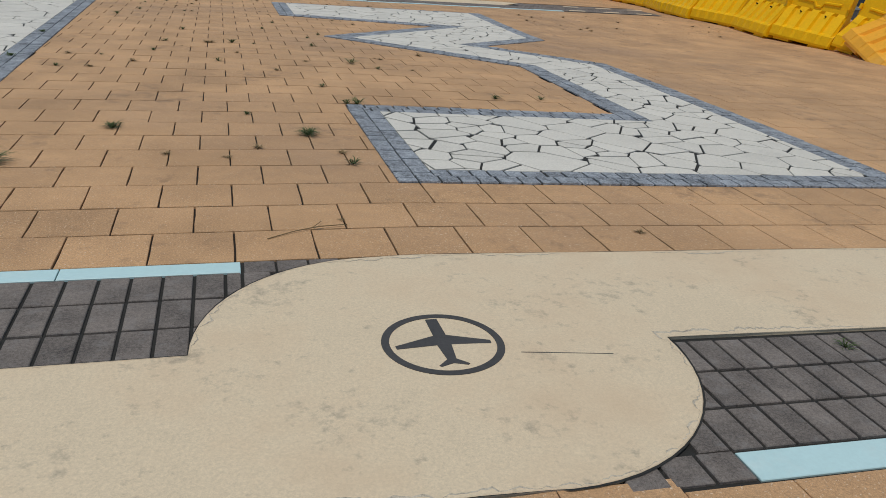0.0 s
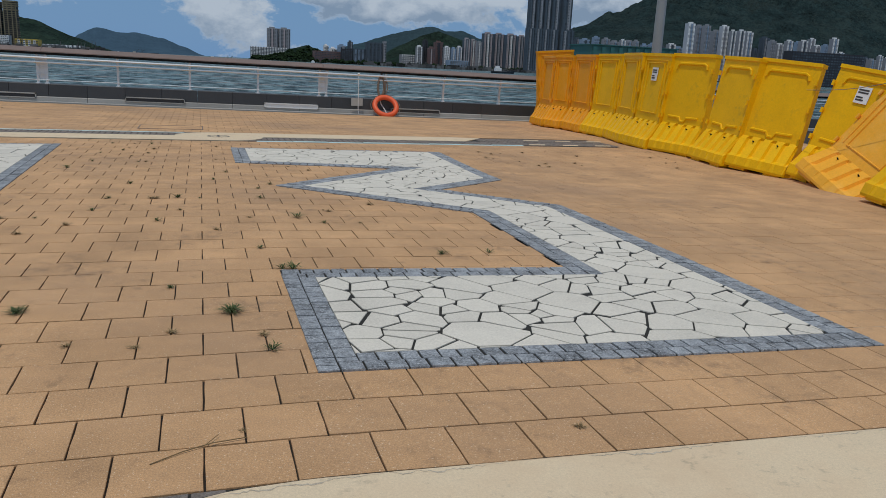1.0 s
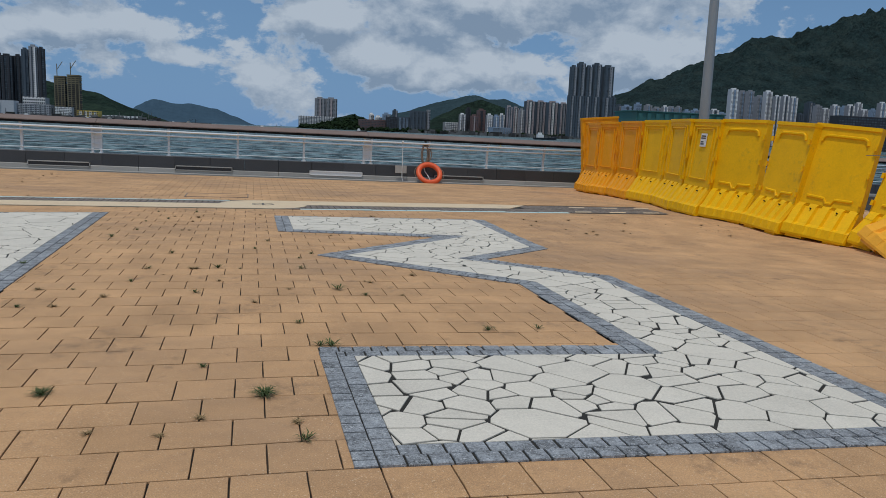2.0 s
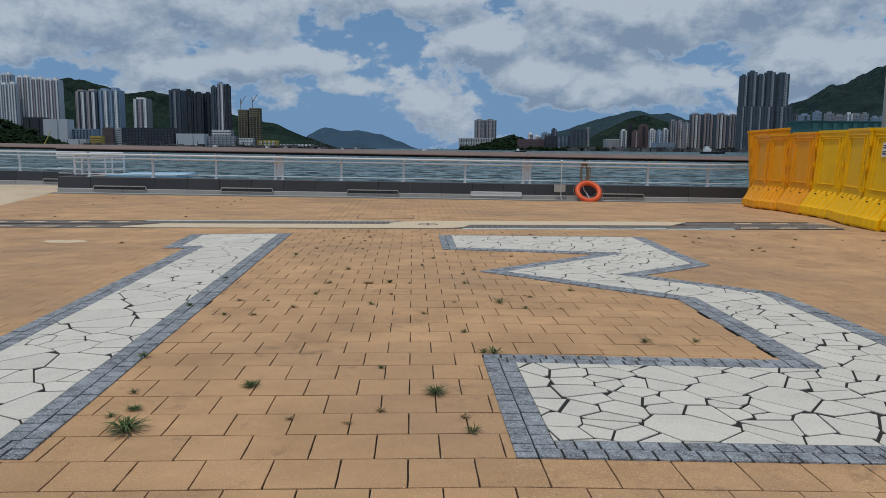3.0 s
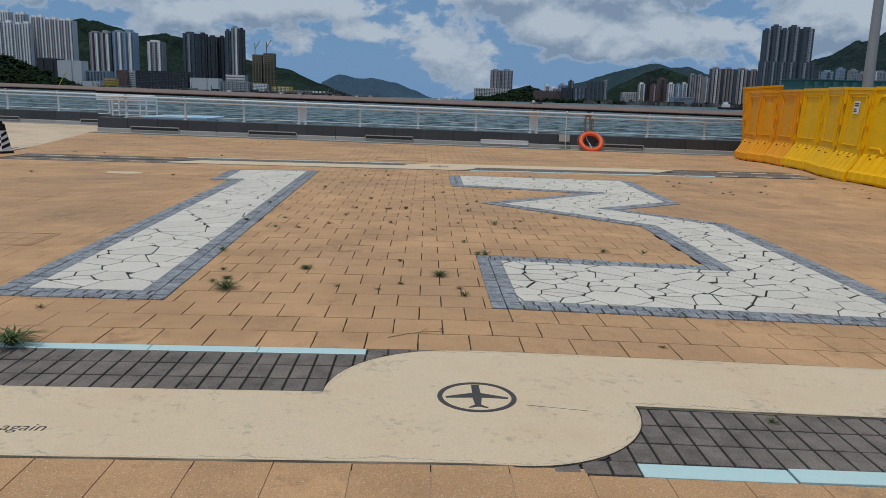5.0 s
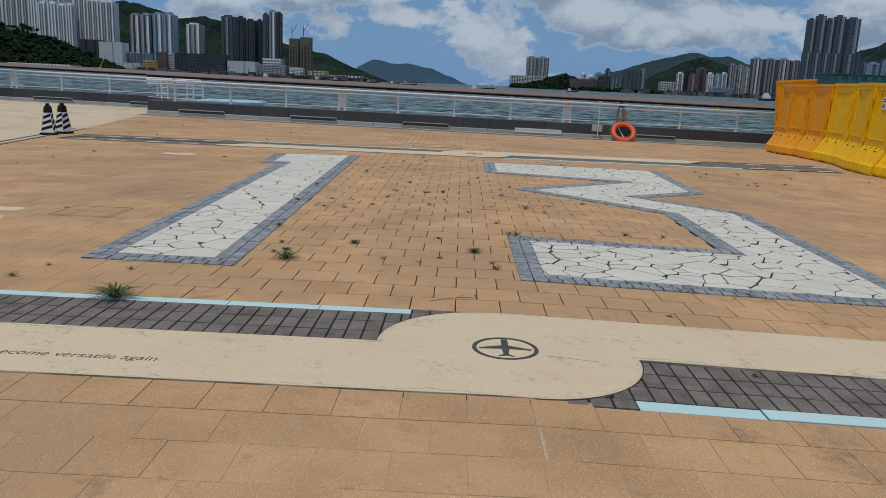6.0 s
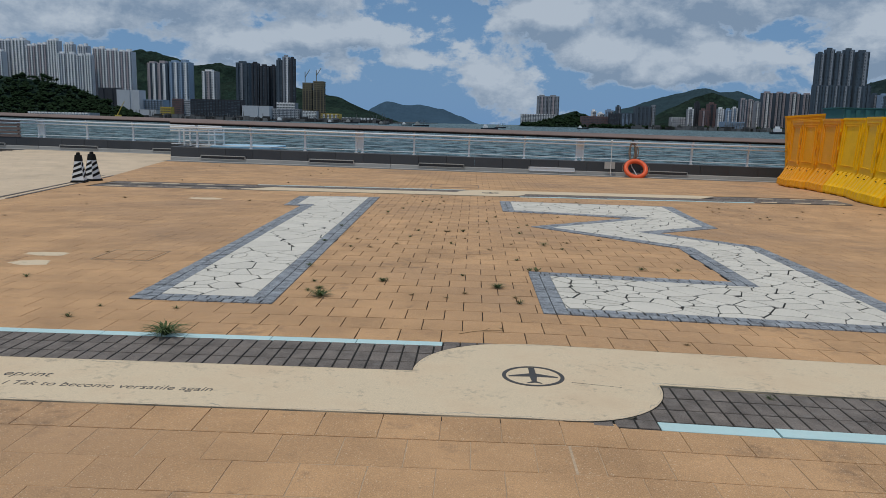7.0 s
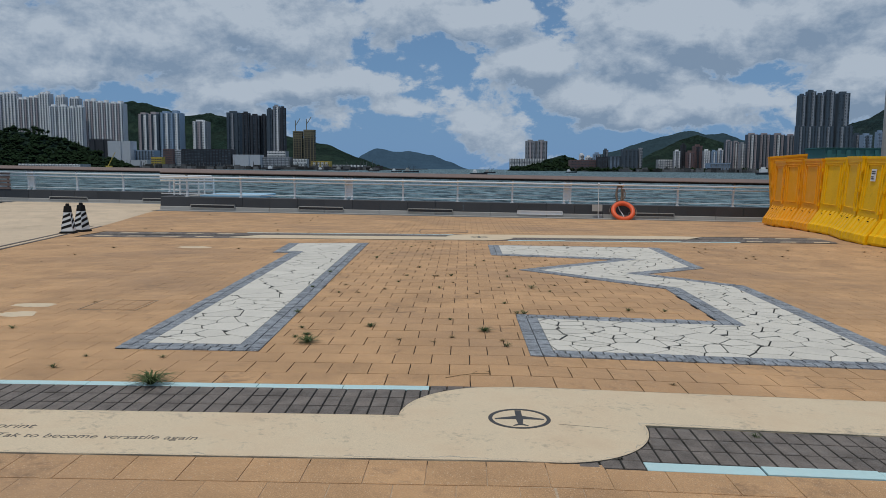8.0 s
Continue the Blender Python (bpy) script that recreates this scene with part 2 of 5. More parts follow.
M_WINDOW = material("far_window_glass", (0.05, 0.065, 0.08), 0.3, 0.2, 0.05, 0.5, 0.0, island=0.5)
FACADES = {
    "white": material("white_facade", (0.86, 0.85, 0.83), 0.85, 0.08, 0.03, 0.3, 0.0),
    "pale": material("pale_grey_facade", (0.52, 0.54, 0.57), 0.8, 0.06, 0.03, 0.3, 0.0),
    "pink": material("pink_facade", (0.45, 0.385, 0.385), 0.85, 0.08, 0.03, 0.3, 0.0),
    "blue": material("blue_facade", (0.27, 0.36, 0.47), 0.8, 0.08, 0.03, 0.3, 0.0),
    "grey": material("grey_facade", (0.30, 0.31, 0.33), 0.8, 0.08, 0.03, 0.3, 0.0),
    "dark": material("dark_facade", (0.055, 0.058, 0.066), 0.8, 0.12, 0.03, 0.3, 0.0, spec=0.15),
    "slate": material("slate_facade", (0.09, 0.115, 0.14), 0.75, 0.12, 0.03, 0.3, 0.0, spec=0.2),
    "brick": material("red_brown_facade", (0.17, 0.105, 0.10), 0.8, 0.12, 0.03, 0.3, 0.0),
    "ochre": material("ochre_facade", (0.55, 0.40, 0.08), 0.8, 0.12, 0.03, 0.3, 0.0),
}


def sea_material():
    m = material("harbour_water", (0.02, 0.062, 0.075), 0.28, 0.7, 0.03, 0.3, 0.0, spec=0.12)
    n, l = m.node_tree.nodes, m.node_tree.links
    geo = n.new("ShaderNodeNewGeometry")
    mp = n.new("ShaderNodeMapping")
    mp.inputs["Scale"].default_value = (0.8, 0.5, 1.0)
    l.new(geo.outputs["Position"], mp.inputs["Vector"])
    heights = []
    for size, amount in ((1.7, 0.4), (0.45, 0.6)):
        t = n.new("ShaderNodeTexNoise")
        t.inputs["Scale"].default_value, t.inputs["Detail"].default_value = size, 5
        l.new(mp.outputs[0], t.inputs["Vector"])
        k = n.new("ShaderNodeMath")
        k.operation = "MULTIPLY"
        l.new(t.outputs["Fac"], k.inputs[0])
        k.inputs[1].default_value = amount
        heights.append(k.outputs[0])
    # ripple shade and sky sheen painted in: dark troughs and paler crests
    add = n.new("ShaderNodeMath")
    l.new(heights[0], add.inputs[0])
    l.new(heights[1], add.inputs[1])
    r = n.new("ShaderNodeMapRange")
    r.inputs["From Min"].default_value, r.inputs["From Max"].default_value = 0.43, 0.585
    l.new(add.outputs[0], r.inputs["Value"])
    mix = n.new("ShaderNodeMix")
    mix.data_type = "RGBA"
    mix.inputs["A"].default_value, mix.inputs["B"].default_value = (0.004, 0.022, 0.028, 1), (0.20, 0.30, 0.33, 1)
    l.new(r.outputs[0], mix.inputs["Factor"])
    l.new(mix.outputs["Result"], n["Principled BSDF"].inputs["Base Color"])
    n["Principled BSDF"].inputs["IOR"].default_value = 1.06
    bp = n.new("ShaderNodeBump")
    bp.inputs["Strength"].default_value, bp.inputs["Distance"].default_value = 1.0, 1.6
    l.new(add.outputs[0], bp.inputs["Height"])
    l.new(bp.outputs[0], n["Principled BSDF"].inputs["Normal"])
    return m


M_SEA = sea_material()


# ---- mesh helpers ----
def part(name, bm, mat, parent=None, label="", m=None, smooth=False):
    """Links a bmesh as one mesh object, under a parent where one is given."""
    me = bpy.data.meshes.new(name)
    bm.normal_update()
    bm.to_mesh(me)
    bm.free()
    if smooth:
        for p in me.polygons:
            p.use_smooth = True
    me.materials.append(mat)
    ob = new(name, me)
    if parent:
        ob.parent = parent
    if m is not None:
        ob.matrix_basis = m
    if label:
        ob["label"] = label
    return ob


def thing(name, m, label, category, group="", kind=""):
    ob = new(name)
    ob.empty_display_size = 0.2
    ob.matrix_basis = m
    return tagged(ob, label, category, group, kind)


def box(bm, x0, x1, y0, y1, z0, z1):
    v = [bm.verts.new(p) for p in ((x0, y0, z0), (x1, y0, z0), (x1, y1, z0), (x0, y1, z0), (x0, y0, z1), (x1, y0, z1), (x1, y1, z1), (x0, y1, z1))]
    for f in ((3, 2, 1, 0), (4, 5, 6, 7), (0, 1, 5, 4), (1, 2, 6, 5), (2, 3, 7, 6), (3, 0, 4, 7)):
        bm.faces.new([v[i] for i in f])
    return v


def area(poly):
    return sum(a[0] * b[1] - b[0] * a[1] for a, b in zip(poly, poly[1:] + poly[:1])) / 2


def shrink(poly, d):
    """A polygon (counter-clockwise) moved inwards by d, with mitred corners."""
    out = []
    k = len(poly)
    for i in range(k):
        p, q, r = Vector(poly[i - 1]), Vector(poly[i]), Vector(poly[(i + 1) % k])
        a, b = (q - p).normalized(), (r - q).normalized()
        na, nb = Vector((-a.y, a.x)), Vector((-b.y, b.x))
        s = na + nb
        c = max(0.18, 1 + na.dot(nb))
        out.append(tuple(q + s * (d / c)))
    return out


def slab(bm, poly, z0, z1, chamfer=0.004, lie=None):
    """A flat piece with a small worn edge round its top; lie: the ground under it."""
    if area(poly) < 0:
        poly = poly[::-1]
    low = [bm.verts.new((*p, z0)) for p in poly]
    mid = [bm.verts.new((*p, z1 - chamfer)) for p in poly]
    top = [bm.verts.new((*p, z1)) for p in shrink(poly, chamfer)]
    k = len(poly)
    for i in range(k):
        j = (i + 1) % k
        bm.faces.new((low[i], low[j], mid[j], mid[i]))
        bm.faces.new((mid[i], mid[j], top[j], top[i]))
    bm.faces.new(top)
    if lie:
        for v in low + mid + top:
            v.co.z += lie(v.co.x, v.co.y)


def tube(bm, a, b, r, r2=None, n=8, caps=True):
    a, b = Vector(a), Vector(b)
    r2 = r if r2 is None else r2
    q = (b - a).to_track_quat("Z", "Y")
    rings = []
    for c, rad in ((a, r), (b, r2)):
        rings.append([bm.verts.new(c + q @ Vector((rad * math.cos(2 * math.pi * i / n), rad * math.sin(2 * math.pi * i / n), 0))) for i in range(n)])
    for i in range(n):
        j = (i + 1) % n
        bm.faces.new((rings[0][i], rings[0][j], rings[1][j], rings[1][i]))
    if caps:
        bm.faces.new(rings[0][::-1])
        bm.faces.new(rings[1])


def path_tube(bm, pts, r, n=6):
    """One skin along a bent line, closed where it ends on its start."""
    pts = [Vector(p) for p in pts]
    loop = (pts[0] - pts[-1]).length < 1e-6
    if loop:
        pts.pop()
    k = len(pts)
    rings = []
    for i, p in enumerate(pts):
        if loop:
            d = pts[(i + 1) % k] - pts[i - 1]
        else:
            d = pts[min(i + 1, k - 1)] - pts[max(i - 1, 0)]
        d.normalize()
        side = d.cross(Vector((0, 1, 0.01)))
        if side.length < 0.1:
            side = d.cross(Vector((1, 0, 0)))
        side.normalize()
        over = d.cross(side)
        rings.append([bm.verts.new(p + r * (math.cos(2 * math.pi * q / n) * side + math.sin(2 * math.pi * q / n) * over)) for q in range(n)])
    pairs = list(zip(rings[:-1], rings[1:])) + ([(rings[-1], rings[0])] if loop else [])
    for a, b in pairs:
        for q in range(n):
            bm.faces.new((a[q], a[(q + 1) % n], b[(q + 1) % n], b[q]))
    if not loop:
        bm.faces.new(rings[0][::-1])
        bm.faces.new(rings[-1])


def sweep(bm, profile, x0, x1):
    """A profile of (y, z) drawn along x."""
    a = [bm.verts.new((x0, *p)) for p in profile]
    b = [bm.verts.new((x1, *p)) for p in profile]
    k = len(profile)
    for i in range(k):
        j = (i + 1) % k
        bm.faces.new((a[i], a[j], b[j], b[i]))
    bm.faces.new(a[::-1])
    bm.faces.new(b)


def clip(poly, a, b):
    """The part of a polygon on the left of the line from a to b."""
    out = []
    ax, ay = a
    dx, dy = b[0] - ax, b[1] - ay
    for p, q in zip(poly, poly[1:] + poly[:1]):
        sp = dx * (p[1] - ay) - dy * (p[0] - ax)
        sq = dx * (q[1] - ay) - dy * (q[0] - ax)
        if sp >= 0:
            out.append(p)
        if (sp >= 0) != (sq >= 0):
            t = sp / (sp - sq)
            out.append((p[0] + t * (q[0] - p[0]), p[1] + t * (q[1] - p[1])))
    return out


def inside(poly, x, y):
    hit = False
    for (ax, ay), (bx, by) in zip(poly, poly[1:] + poly[:1]):
        if (ay > y) != (by > y) and x < (bx - ax) * (y - ay) / (by - ay) + ax:
            hit = not hit
    return hit


def tidy(poly, d=0.012):
    clean = []
    for p in poly:
        if not clean or math.hypot(p[0] - clean[-1][0], p[1] - clean[-1][1]) > d:
            clean.append(p)
    if len(clean) > 2 and math.hypot(clean[0][0] - clean[-1][0], clean[0][1] - clean[-1][1]) < d:
        clean.pop()
    return clean


def smooth01(t):
    t = min(1.0, max(0.0, t))
    return t * t * (3 - 2 * t)


def fall(x, y):
    """Past a crest the near paving drains to one side."""
    d = max(0.0, min(x, 4.6) - 0.7) + 0.35 * max(0.0, min(x, 8.0) - 4.6)
    slope = 0.0185 + 0.0085 * (1 - smooth01((y - 3.0) / 4.0))
    return -slope * d * (1 - smooth01((y - 10.3) / 3.2))


def lay_down(base, cuts=(0.7, 1.6, 2.6, 3.6, 4.6, 6.3, 8.0)):
    """Lays a flat inlay and its pieces on the falling ground."""
    for ob in (base, *base.children_recursive):
        me = ob.data
        xs = [v.co.x for v in me.vertices]
        if not xs or max(xs) < 0.7:
            continue
        ys = [v.co.y for v in me.vertices]
        if max(xs) - min(xs) > 0.7 and len(me.vertices) < 3000:
            b = bmesh.new()
            b.from_mesh(me)
            for c in cuts:
                if min(xs) < c < max(xs):
                    bmesh.ops.bisect_plane(b, geom=b.verts[:] + b.edges[:] + b.faces[:], plane_co=(c, 0, 0), plane_no=(1, 0, 0))
            for c in (4.0, 4.8, 5.6, 6.4, 10.3, 10.8, 11.3, 11.8, 12.3):
                if min(ys) < c < max(ys):
                    bmesh.ops.bisect_plane(b, geom=b.verts[:] + b.edges[:] + b.faces[:], plane_co=(0, c, 0), plane_no=(0, 1, 0))
            b.to_mesh(me)
            b.free()
        for v in me.vertices:
            v.co.z += fall(v.co.x, v.co.y)
        me.update()


def ground_z(x, y):
    """The plaza falls slightly to one side, near the numerals and again towards the sea wall."""
    return fall(x, y) - 0.0105 * max(-22, min(16, x)) * smooth01((y - 15.3) / 6.5) + 0.01 * smooth01((y - 15.3) / 6.5)


# ---- sea, plaza ----
WALL_Y, WALL_LEFT_Y, CORNER_X = 22.0, 25.8, -9.45
SEA_Z = -2.6
bm = bmesh.new()
rows = [-60, 22, 40, 80, 160, 320, 640, 1300, 2600, 4900]
cols = [-4900, -1600, -500, -150, -40, 40, 150, 500, 1600, 4900]
grid = [[bm.verts.new((x, y, SEA_Z)) for x in cols] for y in rows]
for r in range(len(rows) - 1):
    for c in range(len(cols) - 1):
        bm.faces.new((grid[r][c], grid[r][c + 1], grid[r + 1][c + 1], grid[r + 1][c]))
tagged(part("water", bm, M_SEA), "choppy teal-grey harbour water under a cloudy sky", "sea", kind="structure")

bm = bmesh.new()
xs = sorted([-60 + i * 2.0 for i in range(61)] + [0.7, 4.6])
ys = [-40, -20, -10, 0, 3, 4, 4.8, 5.6, 6.4, 7, 10.3, 11, 11.7, 12.4, 13, 13.5, 15] + [15.3 + 0.75 * i for i in range(16)]
verts = {}
for i, x in enumerate(xs):
    for j, y in enumerate(ys):
        verts[i, j] = bm.verts.new((x, y, ground_z(x, y) - 0.012))
for i in range(len(xs) - 1):
    for j in range(len(ys) - 1):
        if ys[j + 1] > WALL_Y + 0.9 and xs[i] > CORNER_X:
            continue
        bm.faces.new((verts[i, j], verts[i + 1, j], verts[i + 1, j + 1], verts[i, j + 1]))
ground = tagged(part("ground", bm, M_BED), "sandy soil bed under the pavers of a waterfront plaza", "ground", kind="structure")
for x0, x1, y0, y1 in ((-16, 14, -5.2, 1.594), (-16, -3.3, 3.01, 13.81), (4.15, 14, 3.01, 13.81)):
    bm = bmesh.new()
    xs = sorted([x0, x1] + [q for q in (0.7, 2.0, 3.0, 4.0, 4.6, 6.3, 8.0) if x0 < q < x1])
    ys = sorted([y0, y1] + [q for q in (4.0, 4.8, 5.6, 6.4, 7.0, 10.3, 11.0, 11.7, 12.4, 13.0, 13.5) if y0 < q < y1])
    sheet = [[bm.verts.new((x, y, ground_z(x, y) - 0.0032)) for y in ys] for x in xs]
    for a, b in zip(sheet[:-1], sheet[1:]):
        for j in range(len(ys) - 1):
            bm.faces.new((a[j], b[j], b[j + 1], a[j + 1]))
    part("joint_sand", bm, M_SAND, ground, "pale sand filling the paver joints")
bm = bmesh.new()
box(bm, CORNER_X, 60, WALL_Y + 0.1, WALL_Y + 0.85, SEA_Z - 1, -0.35)
box(bm, -60, CORNER_X, WALL_LEFT_Y + 0.1, WALL_LEFT_Y + 0.85, SEA_Z - 1, -0.1)
tagged(part("seawall", bm, M_KERB), "grey concrete face of the sea wall under the plinth", "wall", kind="structure")

# ---- numerals inlaid in the paving ----
THREE = [(0.80, 3.89), (4.07, 3.89), (4.07, 8.18), (2.97, 9.12), (4.10, 10.02), (4.03, 12.66), (0.735, 12.80), (0.735, 11.06),
         (2.81, 10.84), (1.085, 9.20), (2.88, 7.72), (2.87, 5.62), (0.795, 5.65)]
ONE = [(-2.615, 3.94), (-1.405, 3.92), (-1.63, 12.98), (-3.20, 12.80), (-3.10, 11.12), (-2.80, 11.12)]
BORDER, HEAD = 0.21, 0.06


def inset(poly, widths):
    """A polygon (counter-clockwise) whose edges move inwards, each by its own width."""
    out = []
    k = len(poly)
    for i in range(k):
        p, q, r = Vector(poly[i - 1]), Vector(poly[i]), Vector(poly[(i + 1) % k])
        a, b = (q - p).normalized(), (r - q).normalized()
        o = q + Vector((-a.y, a.x)) * widths[i - 1]
        e = q + Vector((-b.y, b.x)) * widths[i]
        cross = a.x * b.y - a.y * b.x
        t = ((e - o).x * b.y - (e - o).y * b.x) / cross
        out.append(tuple(o + a * t))
    return out


def fields_three(q):
    """The numeral's inner outline in bulging fields, one for each stroke."""
    p = (q[1][0], q[11][1])
    r = (q[4][0], q[8][1])
    return [[q[0], q[1], p, q[11], q[12]], [q[11], p, q[2], q[10]], [q[10], q[2], q[3], q[9]], [q[9], q[3], q[8]], [q[3], q[4], r, q[8]], [q[7], q[8], r, q[5], q[6]]]


def fields_one(q):
    r = (q[5][0], q[3][1] + (q[2][1] - q[3][1]) * (q[5][0] - q[3][0]) / (q[2][0] - q[3][0]))
    return [[q[0], q[1], q[2], r, q[5]], [q[5], r, q[3], q[4]]]


def numeral(name, outline, head, fields, label, seed, size=1.0, gap_w=(0.0034, 0.0078), limit=300):
    rng = random.Random(seed)
    # the head of each numeral has a single thin course, the other sides two broad ones
    widths = [HEAD if i == head else BORDER for i in range(len(outline))]
    inner = inset(outline, widths)
    bm = bmesh.new()
    f = bm.faces.new([bm.verts.new((*p, 0.0042)) for p in shrink(outline, 0.004)])
    f.normal_update()
    bmesh.ops.triangulate(bm, faces=[f], ngon_method="EAR_CLIP")
    base = tagged(part(name, bm, M_JOINT), label, "paving inlay", kind="structure")
    # crazy paving: one seed for each flagstone
    x0, x1 = min(p[0] for p in inner), max(p[0] for p in inner)
    y0, y1 = min(p[1] for p in inner), max(p[1] for p in inner)
    seeds = []
    for _ in range(6000):
        p = (rng.uniform(x0 - 0.3, x1 + 0.3), rng.uniform(y0 - 0.3, y1 + 0.3))
        gap = size * rng.choice((0.10, 0.16, 0.23, 0.30, 0.34))
        if all(math.hypot((p[0] - q[0]) * 0.80, (p[1] - q[1]) * 1.22) > max(gap, q[2]) * 0.92 for q in seeds):
            seeds.append((*p, gap))
    for s in seeds:
        near = sorted((q for q in seeds if q is not s), key=lambda q: math.hypot(q[0] - s[0], q[1] - s[1]))[:16]
        width = rng.uniform(*gap_w)
        cell = [(s[0] - 1, s[1] - 1), (s[0] + 1, s[1] - 1), (s[0] + 1, s[1] + 1), (s[0] - 1, s[1] + 1)]
        for q in near:
            d = Vector((q[0] - s[0], q[1] - s[1]))
            joint = width * (0.85 + 0.75 * abs(d.y) / d.length)
            w = 0.5 + 0.16 * (s[2] - q[2]) / d.length
            mid = Vector((s[0], s[1])) + d * w - d.normalized() * joint
            # the joint is not square to the line between the two stones
            turn = 0.22 * math.sin(37 * (s[0] + q[0]) + 23 * (s[1] + q[1]))
            e = Vector((-d.y, d.x)) + d * turn
            cell = clip(cell, tuple(mid), tuple(mid + e))
            if len(cell) < 3:
                break
        if len(cell) < 3:
            continue
        for field in fields(inner):
            stone = field
            for a, b in zip(cell, cell[1:] + cell[:1]):
                stone = clip(stone, a, b)
                if len(stone) < 3:
                    break
            stone = tidy(stone)
            if len(stone) < 3 or area(stone) < 0.0008:
                continue
            bm = bmesh.new()
            slab(bm, stone, 0.0, 0.0112 + 0.0008 * math.sin(91 * s[0] + 57 * s[1]), 0.002)
            part("flagstone", bm, M_STONE, base)
    # two courses of granite setts
    setts = []
    k = len(outline)
    for course in range(2):
        a = inset(outline, [q * course / 2 for q in widths])
        b = inset(outline, [q * (course + 1) / 2 for q in widths])
        for i in range(k):
            j = (i + 1) % k
            o, e = Vector(a[i]), Vector(a[j])
            u = (e - o).normalized()
            if i == head and course:
                continue
            w = Vector((-u.y, u.x)) * (HEAD if i == head else BORDER / 2)
            spots = [(Vector(p) - o).dot(u) for p in (a[i], a[j], b[i], b[j])]
            x, end = min(spots), max(spots)
            # square outer corners are butted, all others mitred
            butt = []
            for c in (i, j):
                g, h = Vector(a[c]) - Vector(a[c - 1]), Vector(a[(c + 1) % k]) - Vector(a[c])
                butt.append(abs(g.normalized().dot(h.normalized())) < 0.12 and g.x * h.y - g.y * h.x > 0)
            if butt[0]:
                x = spots[2]
            while x < end - 0.01:
                step = min(rng.uniform(0.088, 0.128), end - x)
                g = rng.uniform(0.001, 0.004)
                q = [tuple(o + u * (x + g)), tuple(o + u * (x + step - g)), tuple(o + u * (x + step - g) + w), tuple(o + u * (x + g) + w)]
                x += step
                # mitred where two edges meet
                if not butt[0]:
                    q = clip(q, b[i], a[i])
                if len(q) > 2 and not butt[1]:
                    q = clip(q, a[j], b[j])
                q = tidy(q, 0.006)
                if len(q) > 2 and area(q) > 0.0012:
                    setts.append(shrink(q, rng.uniform(0.0022, 0.0044)))
    setts.sort(key=lambda q: q[0][1])
    for q in setts[:limit]:
        bm = bmesh.new()
        slab(bm, q, 0.0, 0.0112 + rng.uniform(-0.0024, 0.0024), 0.0025)
        part("sett", bm, M_SETT, base)
    bm = bmesh.new()
    for q in setts[limit:]:
        slab(bm, q, 0.0, 0.0112 + rng.uniform(-0.0024, 0.0024), 0.0025)
    tagged(part("setts", bm, M_SETT, base), kind="stuff")
    lay_down(base)
    return base


# ---- bands across the plaza ----
def arc(cx, cy, r, a0, a1, n=14):
    return [(cx + r * math.cos(radians(a0 + (a1 - a0) * i / n)), cy + r * math.sin(radians(a0 + (a1 - a0) * i / n))) for i in range(n + 1)]


CREAM = ([(-4.75, 1.72), (-4.2, 1.655)] + [(x / 2, 1.655) for x in range(-8, 2)] + [(0.66, 1.645)] + arc(0.72, 2.265, 0.625, -90, 2, 16)
         + [(5.1, 2.255), (5.6, 2.86), (5.1, 2.984), (3.5, 2.989), (2.0, 2.993)] + [(0.62, 2.993)] + arc(0.50, 2.355, 0.63, 90, 180, 16)
         + [(-4.2, 2.35), (-4.75, 1.85)])


